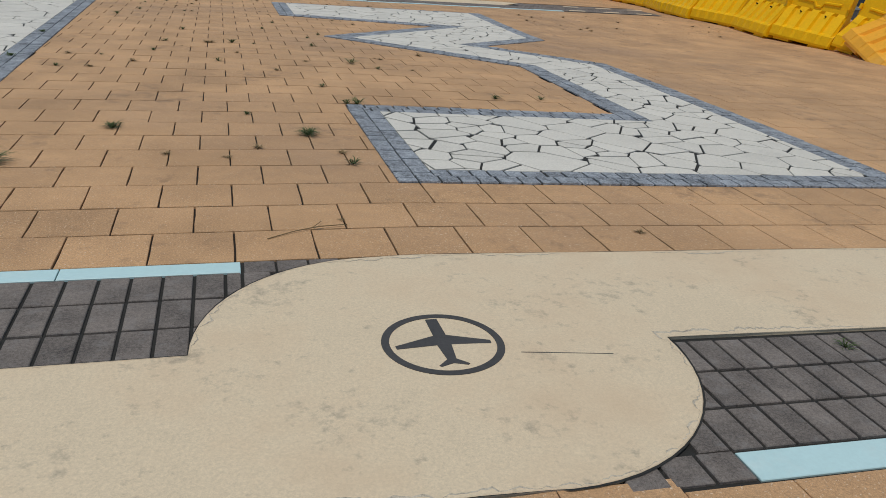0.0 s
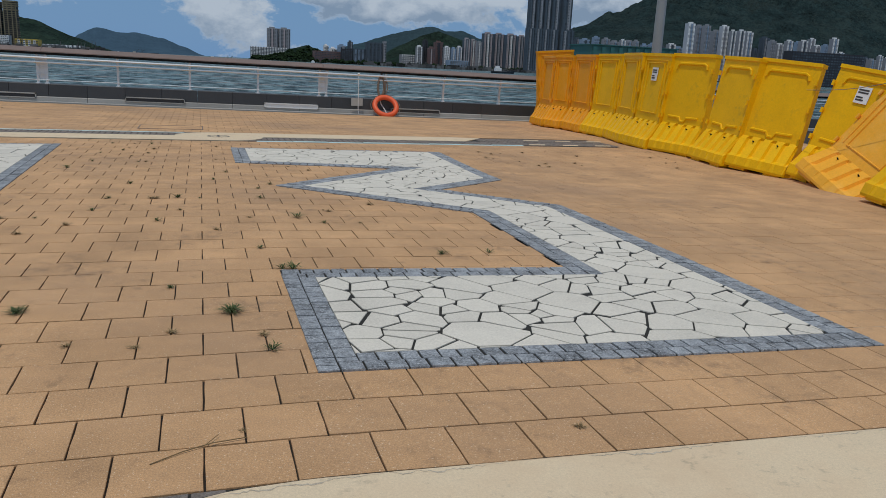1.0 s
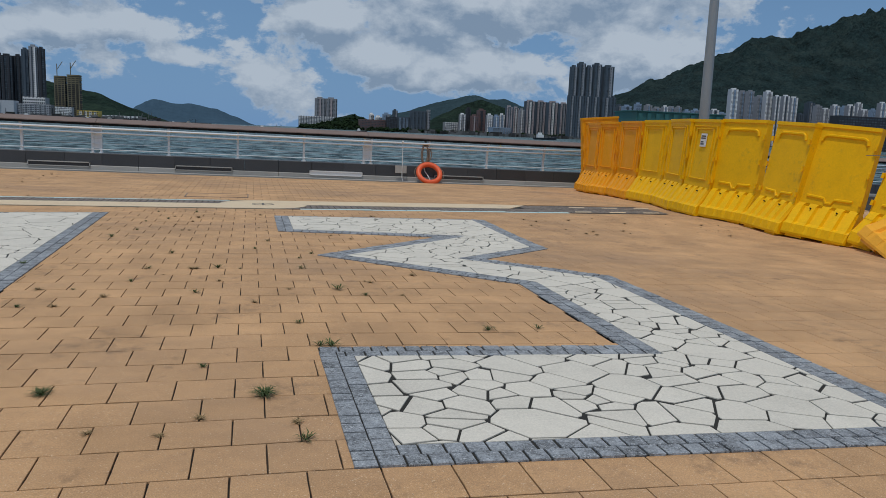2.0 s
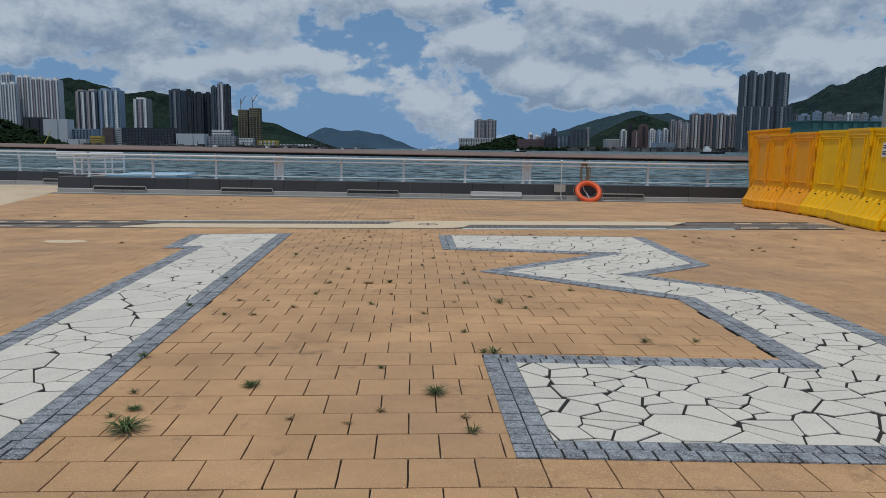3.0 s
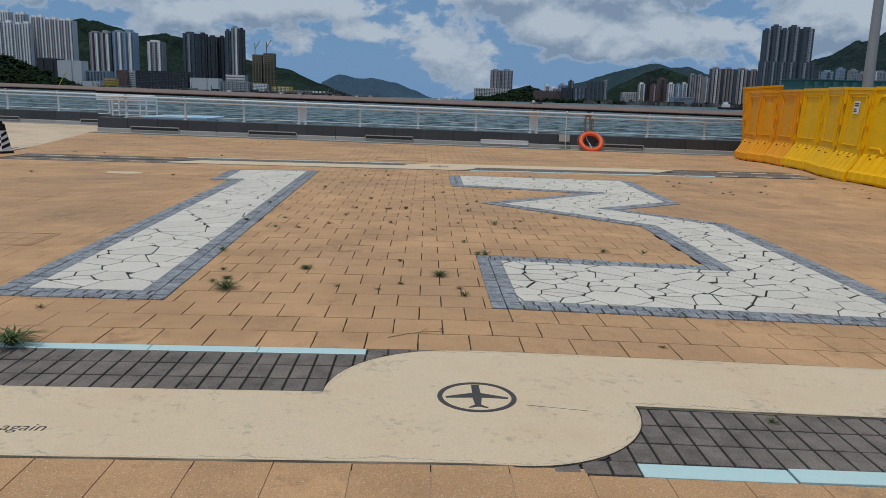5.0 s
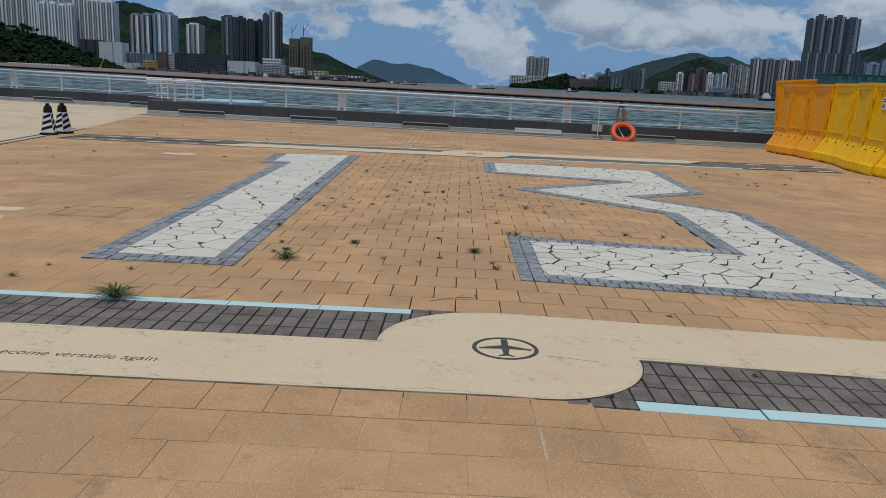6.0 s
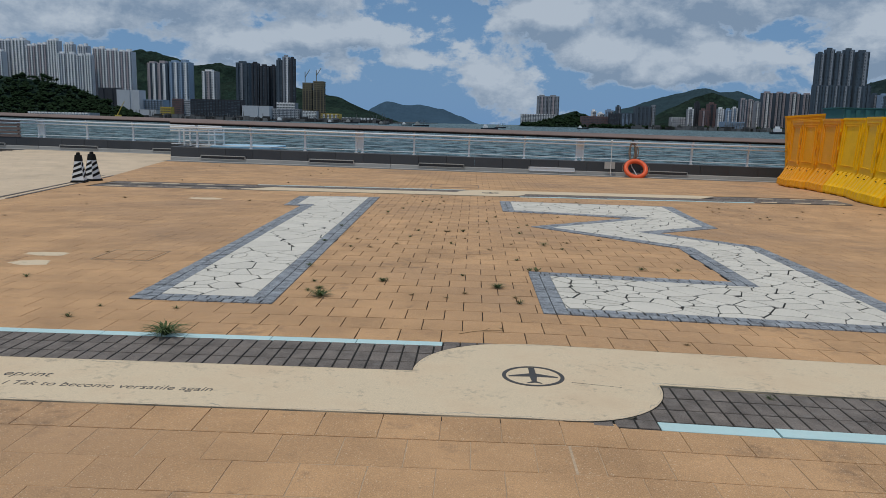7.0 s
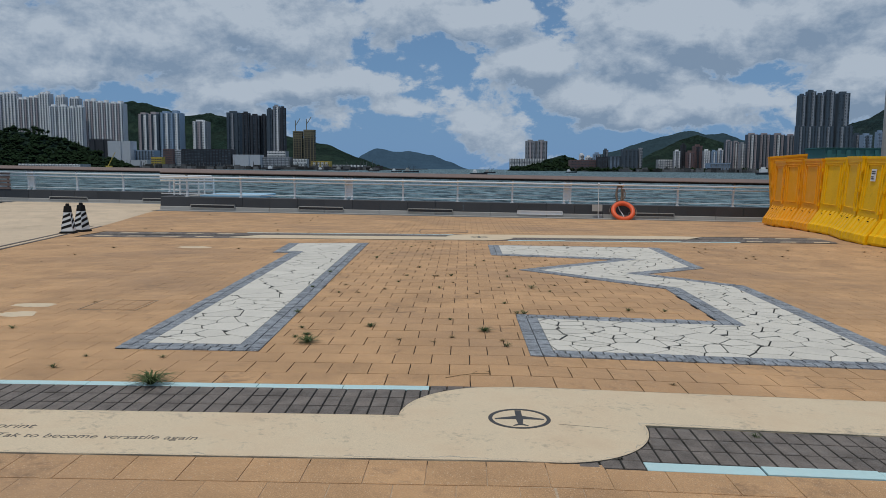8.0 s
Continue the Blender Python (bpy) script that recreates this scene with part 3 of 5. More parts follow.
def band(dy, label_tail, near):
    """Cream S-shaped strip between charcoal setts and glass strips, dy metres further on."""
    rng = random.Random(5 + int(dy))
    x_lo, x_hi = (-8.0, 8.2)
    bm = bmesh.new()
    box(bm, x_lo, x_hi, 1.595 + dy, 3.005 + dy, -0.030, -0.0055)
    base = tagged(part("paving_band", bm, M_JOINT), "dark joint bed of the patterned band " + label_tail, "pavement", kind="structure")
    bm = bmesh.new()
    poly = [(x, y + dy) for x, y in CREAM]
    slab(bm, poly, -0.02, 0.007, 0.003)
    cream = tagged(part("cream_strip", bm, M_CREAM, base), "smooth cream strip with worn grey-stained edges")
    bm = bmesh.new()
    fine_edge = []
    for (ax, ay), (bx, by2) in zip(poly, poly[1:] + poly[:1]):
        steps = max(1, int(math.hypot(bx - ax, by2 - ay) / 0.012))
        fine_edge += [(ax + (bx - ax) * i / steps, ay + (by2 - ay) * i / steps) for i in range(steps)]
    outer = shrink(fine_edge, 0.004)
    inner_edge = []
    for q, p in zip(outer, shrink(fine_edge, 0.05)):
        t = max(0.04, 0.24 + 0.9 * noise.noise(Vector((q[0] * 2.3, q[1] * 2.3, 4))) + 0.5 * noise.noise(Vector((q[0] * 19, q[1] * 19, 2))) + 0.35 * noise.noise(Vector((q[0] * 60, q[1] * 60, 7))))
        inner_edge.append(tuple(Vector(q).lerp(Vector(p), min(1, t))))
    va = [bm.verts.new((*p, 0.0052)) for p in outer]
    vb = [bm.verts.new((*p, 0.0078)) for p in inner_edge]
    for i in range(len(va)):
        j = (i + 1) % len(va)
        bm.faces.new((va[i], va[j], vb[j], vb[i]))
    part("worn_edge", bm, M_EDGE, base, "rough grey worn rim of the cream strip")
    # open joint round the strip, widened by a painted shadow line round its rounded end
    bm = bmesh.new()
    inner_ring = [bm.verts.new((*p, 0.0062)) for p in fine_edge]
    far_ring = []
    for p, q in zip(fine_edge, shrink(fine_edge, -0.009)):
        t = 0.25 + 0.5 * noise.noise(Vector((p[0] * 3.1, p[1] * 3.1, 9))) + (0.5 if 0.7 < p[0] < 1.36 and p[1] < 2.27 + dy else 0.0)
        far_ring.append(bm.verts.new((*Vector(p).lerp(Vector(q), max(0.1, min(1.0, t))), 0.0062)))
    for i in range(len(fine_edge)):
        j = (i + 1) % len(fine_edge)
        bm.faces.new((inner_ring[j], inner_ring[i], far_ring[i], far_ring[j]))
    part("open_joint", bm, M_JOINT, base, "dark open joint with a painted shadow line round the cream strip")
    # charcoal pavers in three courses on either side
    step, course = 0.1005, 0.1825
    pieces = []
    for k in range(3):
        y = 2.337 + k * 0.19
        x = -0.024
        while x > x_lo + 0.1:
            pieces.append((x - step, y, step, 0.19))
            x -= step
        y = 1.715 + k * course
        x = 1.094
        while x < x_hi - 0.1:
            pieces.append((x, y, step, course))
            x += step
    for x in (0.035, 0.15, 0.265):
        pieces.append((x, 2.895, 0.118, 0.105))
    for i in range(2, 5):
        pieces.append((0.62 + i * 0.115, 1.605, 0.115, 0.118))
    for k in range(3):
        pieces.append((-0.024, 2.337 + k * 0.19, 0.056, 0.19))
        pieces.append((0.032, 2.337 + k * 0.19, step, 0.19))
    x = x_lo + 0.05
    while x < x_hi - 0.1:
        if x < -4.5 or x > 5.35:
            for k in range(3):
                if x < -4.5:
                    pieces.append((x, 1.62 + k * course, step, course))
                else:
                    pieces.append((x, 2.30 + k * course, step, course))
        x += step
    keep = []
    for x, y, w, d in pieces:
        corners = ((x + 0.012, y + 0.012), (x + w - 0.012, y + 0.012), (x + w - 0.012, y + d - 0.012), (x + 0.012, y + d - 0.012))
        if all(inside(CREAM, *c) for c in corners):
            continue
        keep.append((x, y, w, d))
    keep.sort(key=lambda q: abs(q[0] - 0.3))
    rest = bmesh.new()
    for i, (x, y, w, d) in enumerate(keep):
        g, v = 0.0056, 0.0068
        q = [(x + g, y + dy + v), (x + w - g, y + dy + v), (x + w - g, y + dy + d - v), (x + g, y + dy + d - v)]
        top = 0.0034 + rng.uniform(-0.0012, 0.0012)
        if near and i < 290:
            one = bmesh.new()
            slab(one, q, -0.02, top, 0.0025)
            part("charcoal_paver", one, M_DARK, base)
        else:
            slab(rest, q, -0.02, top, 0.0025)
    tagged(part("charcoal_pavers", rest, M_DARK, base), kind="stuff")
    # glass strips, each 0.6 m long
    for k in range(8):
        bm = bmesh.new()
        x = 0.03 - 0.592 * (k + 1)
        slab(bm, [(x + 0.002, 2.908 + dy), (x + 0.590, 2.908 + dy), (x + 0.590, 2.996 + dy), (x + 0.002, 2.996 + dy)], -0.02, 0.003, 0.002)
        part("glass_strip", bm, M_GLASS, base, "pale aqua glass strip")
        bm = bmesh.new()
        x = 1.195 + 0.605 * k
        sag = 0.003 if k % 2 else -0.002
        slab(bm, [(x + 0.003, 1.605 + dy), (x + 0.600, 1.605 + dy + sag), (x + 0.600, 1.712 + dy + sag), (x + 0.003, 1.712 + dy)], -0.02, 0.003 + sag, 0.002)
        part("glass_strip", bm, M_GLASS, base, "pale aqua glass strip")
    # light dashes in the plain ends of the band
    for x in (-7.7, -7.0, -6.2, -5.5, 6.2, 6.9, 7.6):
        for o, yy in ((0.0, 1.75), (0.22, 2.55)):
            bm = bmesh.new()
            slab(bm, [(x + o, yy + dy), (x + o + 0.34, yy + dy + 0.02), (x + o + 0.38, yy + dy + 0.13), (x + o + 0.04, yy + dy + 0.11)], -0.01, 0.008, 0.002)
            part("light_dash", bm, M_CREAM, base)
    # round aircraft badge
    cx, cy = 0.60, 2.32 + dy
    bm = bmesh.new()
    n = 56
    ring = [[bm.verts.new((cx + r * math.cos(2 * math.pi * i / n), cy + 0.97 * r * math.sin(2 * math.pi * i / n), z)) for i in range(n)]
            for r, z in ((0.187, 0.005), (0.187, 0.0088), (0.163, 0.0088), (0.163, 0.005))]
    for a, b in zip(ring[:-1], ring[1:]):
        for i in range(n):
            j = (i + 1) % n
            bm.faces.new((a[i], a[j], b[j], b[i]))
    part("badge_ring", bm, M_INK, base, "dark inlaid metal ring")
    plane = [(-0.020, 0.150), (0.018, 0.150), (0.020, 0.045), (0.148, -0.002), (0.146, -0.020), (0.022, -0.012), (0.014, -0.095), (0.046, -0.126), (0.040, -0.133),
             (0.0, -0.118), (-0.040, -0.133), (-0.046, -0.126), (-0.014, -0.095), (-0.022, -0.012), (-0.146, -0.020), (-0.148, -0.002), (-0.020, 0.045)]
    bm = bmesh.new()
    slab(bm, [(cx + x, cy + y) for x, y in plane], 0.005, 0.0088, 0.0008)
    part("badge_aeroplane", bm, M_INK, base, "dark inlaid aeroplane shape")
    if near:
        bm = bmesh.new()
        slab(bm, [(0.82, 2.237), (1.107, 2.200), (1.107, 2.203), (0.82, 2.241)], 0.005, 0.0079, 0.0005)
        part("hairline_crack", bm, M_INK, base, "dark straight hairline in the cream strip")
        lay_down(base)
    return base


near_band = band(0.0, "nearest the numerals' foot", True)
far_band = band(12.22, "beyond the numerals' head", False)


def writing(text, x_end, y, size):
    cu = bpy.data.curves.new("lettering", "FONT")
    cu.body, cu.size, cu.align_x, cu.extrude, cu.shear, cu.offset = text, size, "RIGHT", 0.0005, 0.12, -0.0006
    ob = new("lettering", cu)
    me = bpy.data.meshes.new_from_object(ob.evaluated_get(bpy.context.evaluated_depsgraph_get()))
    bpy.data.objects.remove(ob)
    me.materials.clear()
    me.materials.append(M_INK)
    out = new("lettering", me)
    out.parent = near_band
    out.location = (x_end, y, 0.0074)
    out["label"] = "dark grey lettering set in the cream strip"


writing("eprint", -2.195, 2.015, 0.116)
writing("i Tak to become versatile again", -1.20, 1.872, 0.0945)

numeral("numeral_three", THREE, 5, fields_three, "numeral three of cream crazy paving edged in blue-grey granite setts", 11, 0.92)
numeral("numeral_one", ONE, 2, fields_one, "numeral one of cream crazy paving edged in blue-grey granite setts", 23, 1.15, (0.0036, 0.007))

# ---- low wall with railing along the water ----
POST_STEP, POST_0 = 1.735, 0.05


def rail_run(x0, x1, y, tilt, z, first, doubles, vents):
    """A plinth with a timber-topped steel railing; x runs along it from x0 to x1."""
    m = pose(0, y, z, 0, tilt, 0)
    plinth = thing("plinth_wall", m, "low dark granite plinth on a grey kerb beside the water", "wall", kind="structure")
    n = max(1, round((x1 - x0) / 0.87))
    for i in range(n):
        a, b = x0 + (x1 - x0) * i / n, x0 + (x1 - x0) * (i + 1) / n
        bm = bmesh.new()
        sweep(bm, [(0.03, 0.135), (0.07, 0.425), (0.085, 0.437), (0.60, 0.437), (0.60, 0.135)], a + 0.004, b - 0.004)
        part("granite_panel", bm, M_PLINTH, plinth)
    n = max(1, round((x1 - x0) / 1.74))
    for i in range(n):
        bm = bmesh.new()
        sweep(bm, [(0.0, -0.15), (0.0, 0.115), (0.012, 0.131), (0.58, 0.131), (0.58, -0.15)], x0 + (x1 - x0) * i / n + 0.005, x0 + (x1 - x0) * (i + 1) / n - 0.005)
        part("kerb_stone", bm, M_KERB, plinth, "light grey concrete kerb")
    bm = bmesh.new()
    box(bm, x0, x1, -0.32, -0.005, -0.1, 0.018)
    part("channel_edge", bm, M_KERB, plinth, "narrow grey drain edging")
    for v in vents:
        bm = bmesh.new()
        for q in ((v - 0.72, v + 0.72, 0.085, 0.105), (v - 0.72, v + 0.72, 0.185, 0.208), (v - 0.72, v - 0.70, 0.085, 0.208), (v + 0.70, v + 0.72, 0.085, 0.208)):
            box(bm, q[0], q[1], -0.03, 0.05, q[2], q[3])
        slot = part("vent_frame", bm, M_WHITE if abs(v - 2.66) < 0.4 else M_KERB, plinth, "pale metal frame of a slot in the plinth")
        bm = bmesh.new()
        box(bm, v - 0.70, v + 0.70, -0.008, 0.05, 0.105, 0.185)
        part("vent_slot", bm, M_WHITE if abs(v - 2.66) < 0.4 else M_PLINTH, slot)
    rail = thing("railing", m, "steel railing with a broad brown timber handrail on the plinth", "railing")
    k = math.ceil((x0 - first) / POST_STEP)
    posts = []
    while first + k * POST_STEP < x1:
        posts.append((first + k * POST_STEP, k))
        k += 1
    curve = [(0.17, 0.435), (0.17, 0.80), (0.155, 0.90), (0.115, 1.02), (0.08, 1.14)]
    for px, k in posts:
        for o in ((-0.10, 0.10) if k in doubles else (0.0,)):
            bm = bmesh.new()
            pr = [(yy - 0.035, zz) for yy, zz in curve] + [(yy + 0.045, zz) for yy, zz in curve[::-1]]
            sweep(bm, pr, px + o - 0.028, px + o + 0.028)
            tube(bm, (px + o, 0.17, 0.437), (px + o, 0.17, 0.462), 0.065, n=10)
            part("post", bm, M_POST, rail)
        if k in doubles:
            bm = bmesh.new()
            sweep(bm, [(0.16, 0.55), (0.16, 0.80), (0.145, 0.90), (0.105, 1.02), (0.075, 1.13), (0.09, 1.13), (0.12, 1.02), (0.16, 0.90), (0.175, 0.80), (0.175, 0.55)], px - 0.07, px + 0.07)
            part("infill_plate", bm, M_POST, rail)
    for yy, zz, r in ((0.035, 1.065, 0.032), (0.065, 0.955, 0.026), (0.125, 0.83, 0.0065), (0.13, 0.68, 0.0065), (0.13, 0.53, 0.011)):
        bm = bmesh.new()
        tube(bm, (x0, yy, zz), (x1, yy, zz), r, n=8)
        part("rail_tube" if r > 0.02 else "rail_wire", bm, M_RAIL if r > 0.02 else M_POST, rail)
    cuts = [x0] + [px for px, k in posts if k in doubles] + [x1]
    for a, b in zip(cuts[:-1], cuts[1:]):
        bm = bmesh.new()
        sweep(bm, [(0.0, 1.196), (0.0, 1.216), (0.02, 1.226), (0.25, 1.312), (0.30, 1.316), (0.30, 1.27), (0.27, 1.26), (0.1, 1.196)], a + 0.004, b - 0.004)
        part("handrail", bm, M_TIMBER, rail, "broad weathered brown timber handrail")
        # black strip stands in for the shade under the handrail
        bm = bmesh.new()
        sweep(bm, [(0.03, 1.138), (0.03, 1.194), (0.1, 1.194), (0.1, 1.138)], a, b)
        part("rail_channel", bm, M_BLACK, rail, "black strip added for the shade under the handrail")
    return plinth


slats = thing("slatted_screen", pose(-20.2, WALL_LEFT_Y + 0.05, 0.2), "brown timber slatted screen against the railing", "screen")
for i in range(5):
    bm = bmesh.new()
    box(bm, 0, 3.6, 0.0, 0.03, 0.42 + 0.13 * i, 0.51 + 0.13 * i)
    part("slat", bm, M_TIMBER, slats)
for x in (0.1, 1.8, 3.5):
    bm = bmesh.new()
    box(bm, x - 0.03, x + 0.03, 0.032, 0.07, 0.28, 1.06)
    part("upright", bm, M_TIMBER, slats)
rail_run(CORNER_X, 24.0, WALL_Y, 0.62, 0.01, POST_0, (-10, -6, -2, 2, 6, 10), (-4.28, -0.80, 2.66, 6.15, -7.75))
rail_run(-40.0, CORNER_X + 0.4, WALL_LEFT_Y, 0.62, 0.0, -12.4, (-6, -2, 2), (-10.9, -14.4, -17.9))
bm = bmesh.new()
box(bm, CORNER_X - 0.02, CORNER_X + 0.5, WALL_Y + 0.62, WALL_LEFT_Y - 0.02, -0.2, 0.56)
tagged(part("plinth_return", bm, M_PLINTH), "dark granite return between the two lengths of plinth", "wall", kind="structure")

# ---- paving module ----
STEP = 0.30


def covered(x, y):
    return inside(THREE, x, y) or inside(ONE, x, y)



# ---- framed access cover ----
def access_cover(x, y, w, d, rim=0.018, metal=M_DARK):
    z = ground_z(x, y)
    ob = thing("access_cover", pose(x, y, z), "paver-filled access cover in a dark metal frame set in the paving", "manhole")
    bm = bmesh.new()
    for q in ((0, w, 0, rim), (0, w, d - rim, d), (0, rim, rim, d - rim), (w - rim, w, rim, d - rim)):
        box(bm, *q, -0.01, 0.006)
    part("frame", bm, metal, ob, "dark metal frame")
    for i in range(3):
        for j in range(2):
            bm = bmesh.new()
            a, b = (w - 0.08) / 3, (d - 0.08) / 2
            slab(bm, [(0.04 + a * i + 0.004, 0.04 + b * j + 0.004), (0.04 + a * (i + 1) - 0.004, 0.04 + b * j + 0.004),
                      (0.04 + a * (i + 1) - 0.004, 0.04 + b * (j + 1) - 0.004), (0.04 + a * i + 0.004, 0.04 + b * (j + 1) - 0.004)], -0.01, 0.005, 0.003)
            part("infill_paver", bm, M_PAVER, ob)


access_cover(-0.80, 15.75, 1.15, 0.75)
access_cover(-3.78, 5.62, 0.62, 0.60, 0.008, M_SAND)


# ---- water-filled barriers ----
def barrier(m, length, colour, label, mould=1, sign=False, height=1.84):
    ob = thing("water_barrier", m, label, "barrier", "row of plastic barriers")
    deep = 0.62
    front = [(0.012, 0.035), (0.0, 0.07), (0.004, 0.205), (0.045, 0.25), (0.205, 0.53), (0.238, 0.575), (0.247, height - 0.07), (0.25, height)]
    ring = front + [(deep - y, z) for y, z in front[::-1]]
    ribs = 5
    cols = [(0.0, 0)]
    for i in range(ribs):
        a, b = length * (i + 0.10) / ribs, length * (i + 0.90) / ribs
        cols += [(a, 1), (a + 0.025, 0), (b - 0.025, 0), (b, 1)]
    cols.append((length, 0))
    bm = bmesh.new()
    grid = []
    for x, groove in cols:
        end = min(x, length - x)
        line = []
        for k, (y, z) in enumerate(ring):
            s = 1 if k < len(front) else -1
            kk = k if k < len(front) else len(ring) - 1 - k
            dent = 0.05 if groove and kk in (3, 4) else 0.02 if groove and kk == 2 else 0.0
            if end < 0.01 and kk < 6:
                dent += 0.03
            pull = 0.028 if kk >= 4 else 0.0
            line.append(bm.verts.new((min(length - pull, max(pull, x)), y + s * dent, z)))
        grid.append(line)
    for a, b in zip(grid[:-1], grid[1:]):
        for i in range(len(ring)):
            j = (i + 1) % len(ring)
            bm.faces.new((a[i], b[i], b[j], a[j]))
    bm.faces.new(grid[0])
    bm.faces.new(grid[-1][::-1])
    bmesh.ops.recalc_face_normals(bm, faces=bm.faces)
    part("body", bm, colour, ob)
    bm = bmesh.new()
    box(bm, 0.022, length - 0.022, 0.225, deep - 0.225, height - 0.045, height + 0.012)
    part("top_rim", bm, colour, ob)
    for f in (0.08, 0.66):
        bm = bmesh.new()
        box(bm, f * length, (f + 0.26) * length, 0.05, deep - 0.05, 0.0, 0.036)
        part("foot_pad", bm, colour, ob)
    # moulded lines on the upper face
    y = 0.236
    a, b, z0, z1 = 0.16 * length, 0.84 * length, 0.72, height - 0.17
    bm = bmesh.new()
    if mould:
        path_tube(bm, [(a, y, z1 - 0.10), (a + 0.02, y, z1 - 0.03), (a + 0.07, y, z1), (b - 0.07, y, z1), (b - 0.02, y, z1 - 0.03), (b, y, z1 - 0.10)], 0.022)
        part("moulding", bm, colour, ob)
        bm = bmesh.new()
        path_tube(bm, [(a, y, z0 - 0.02), (0.42 * length, y, z0 - 0.03), (0.46 * length, y, z0 - 0.10), (0.54 * length, y, z0 - 0.10), (0.58 * length, y, z0 - 0.03), (b, y, z0 - 0.02)], 0.022)
    else:
        path_tube(bm, [(a + 0.05, y, z0), (a + 0.05, y, z1), (b - 0.05, y, z1), (b - 0.05, y, z0), (a + 0.05, y, z0)], 0.018)
        part("moulding", bm, colour, ob)
        bm = bmesh.new()
        path_tube(bm, [(a - 0.06, y, z0), (a - 0.06, y, z1 + 0.05), (b + 0.06, y, z1 + 0.05), (b + 0.06, y, z0)], 0.014)
    part("moulding", bm, colour, ob)
    for x in (0.034, length - 0.034):
        for z in (0.70, 1.12, 1.55):
            bm = bmesh.new()
            tube(bm, (x, y - 0.03, z - 0.04), (x, y - 0.03, z + 0.04), 0.024, n=8)
            part("hinge_lug", bm, colour, ob)
    for f in (0.3, 0.7):
        bm = bmesh.new()
        tube(bm, (f * length, 0.15, 0.50), (f * length, 0.22, 0.48), 0.011, n=10)
        part("drain_hole", bm, M_BLACK, ob, "dark drain hole")
    if sign:
        bm = bmesh.new()
        box(bm, 0.40 * length, 0.40 * length + 0.21, 0.222, 0.23, 1.33, 1.58)
        plate = part("notice", bm, M_WHITE, ob, "small white notice with dark unreadable lines")
        for z, w in ((1.53, 0.16), (1.49, 0.16), (1.42, 0.10), (1.38, 0.12)):
            bm = bmesh.new()
            box(bm, 0.40 * length + 0.02, 0.40 * length + 0.02 + w, 0.2185, 0.2225, z - 0.012, z + 0.012)
            part("notice_line", bm, M_INK, plate)
    return ob


FEET = [(9.02, 20.50), (8.86, 19.33), (8.96, 18.46), (8.84, 17.16), (8.78, 15.93), (8.46, 14.62), (8.45, 13.56), (8.58, 12.45), (8.60, 11.44), (8.95, 10.42)]
LOOKS = [(M_ORANGE, 0, "orange-yellow"), (M_ORANGE, 0, "faded orange"), (M_ORANGE, 0, "orange"), (M_YELLOW, 0, "yellow"), (M_YELLOW, 0, "yellow"),
         (M_YELLOW, 0, "yellow"), (M_YELLOW, 1, "yellow"), (M_YELLOW, 1, "bright yellow"), (M_YELLOW, 1, "bright yellow")]
for i, ((ax, ay), (bx, by)) in enumerate(zip(FEET[:-1], FEET[1:])):
    length = math.hypot(bx - ax, by - ay)
    yaw = math.degrees(math.atan2(by - ay, bx - ax))
    colour, mould, word = LOOKS[i]
    barrier(pose(ax, ay, ground_z(ax, (ay + by) / 2) + 0.03 * max(0, i - 6), (-2.0, -2.0, -2.0, -3.5, -3.0, -5.0, -5.0, -8.0, -9.0)[i], (0.0, 0.0, 0.3, 0.2, 0.5, 1.2, 1.0, 2.5, 4.5)[i], yaw + (0, 0, 0, 0, 0, -3, 3, -3, 2)[i]), length - 0.015, colour,
            word + " plastic water barrier with a ribbed flared foot", mould, sign=(i == 5))
barrier(pose(8.97, 10.43, 0.06 + ground_z(9.0, 10.0), -13, 8, -76), 1.10, M_YELLOW, "yellow plastic water barrier leaning back, with a white notice", 1, True)
barrier(pose(8.92, 10.22, 0.22 + ground_z(8.9, 9.5), -30, 17, -103), 1.45, M_ORANGE_LIT, "orange plastic water barrier tipped back on its heel, painted paler as sunlit", 0)
barrier(pose(8.50, 8.52, 0.06 + ground_z(8.5, 8.0), -13, 3, -103), 1.35, M_YELLOW, "yellow plastic water barrier leaning back in the row", 1)
barrier(pose(8.15, 7.15, ground_z(8.2, 6.5), -3, 0, -97), 1.3, M_YELLOW, "yellow plastic water barrier with a ribbed flared foot", 1)
barrier(pose(9.42, 20.55, ground_z(9.5, 20.5), 0, -5, 0), 1.15, M_ORANGE, "orange plastic water barrier standing behind the row", 0, height=1.98)
cable = thing("cable", pose(8.9, 10.1, 1.30), "thin brown cable draped across the leaning barriers", "cable")
bm = bmesh.new()
path_tube(bm, [(0.17 + 0.03 * i, 0.22 - 0.20 * i, -0.02 - 0.06 * math.sin(math.pi * i / 8) + 0.03 * i) for i in range(9)], 0.005)
part("strand", bm, M_ROPE, cable)

# ---- site hut and lamp post behind the barriers ----
hut = thing("site_hut", pose(10.7, 20.4, ground_z(10.7, 20.4)), "teal metal site hut beside the railing", "hut")
bm = bmesh.new()
box(bm, 0, 2.75, 0, 1.3, 0, 2.24)
part("wall", bm, M_TEAL, hut)
for i in range(10):
    bm = bmesh.new()
    box(bm, 0.05 + i * 0.27, 0.17 + i * 0.27, -0.03, -0.002, 0.05, 2.20)
    part("rib", bm, M_TEAL, hut)
bm = bmesh.new()
sweep(bm, [(-0.04, 2.243), (-0.04, 2.265), (0.65, 2.28), (1.34, 2.265), (1.34, 2.243)], -0.03, 2.78)
part("roof", bm, M_TEAL, hut)

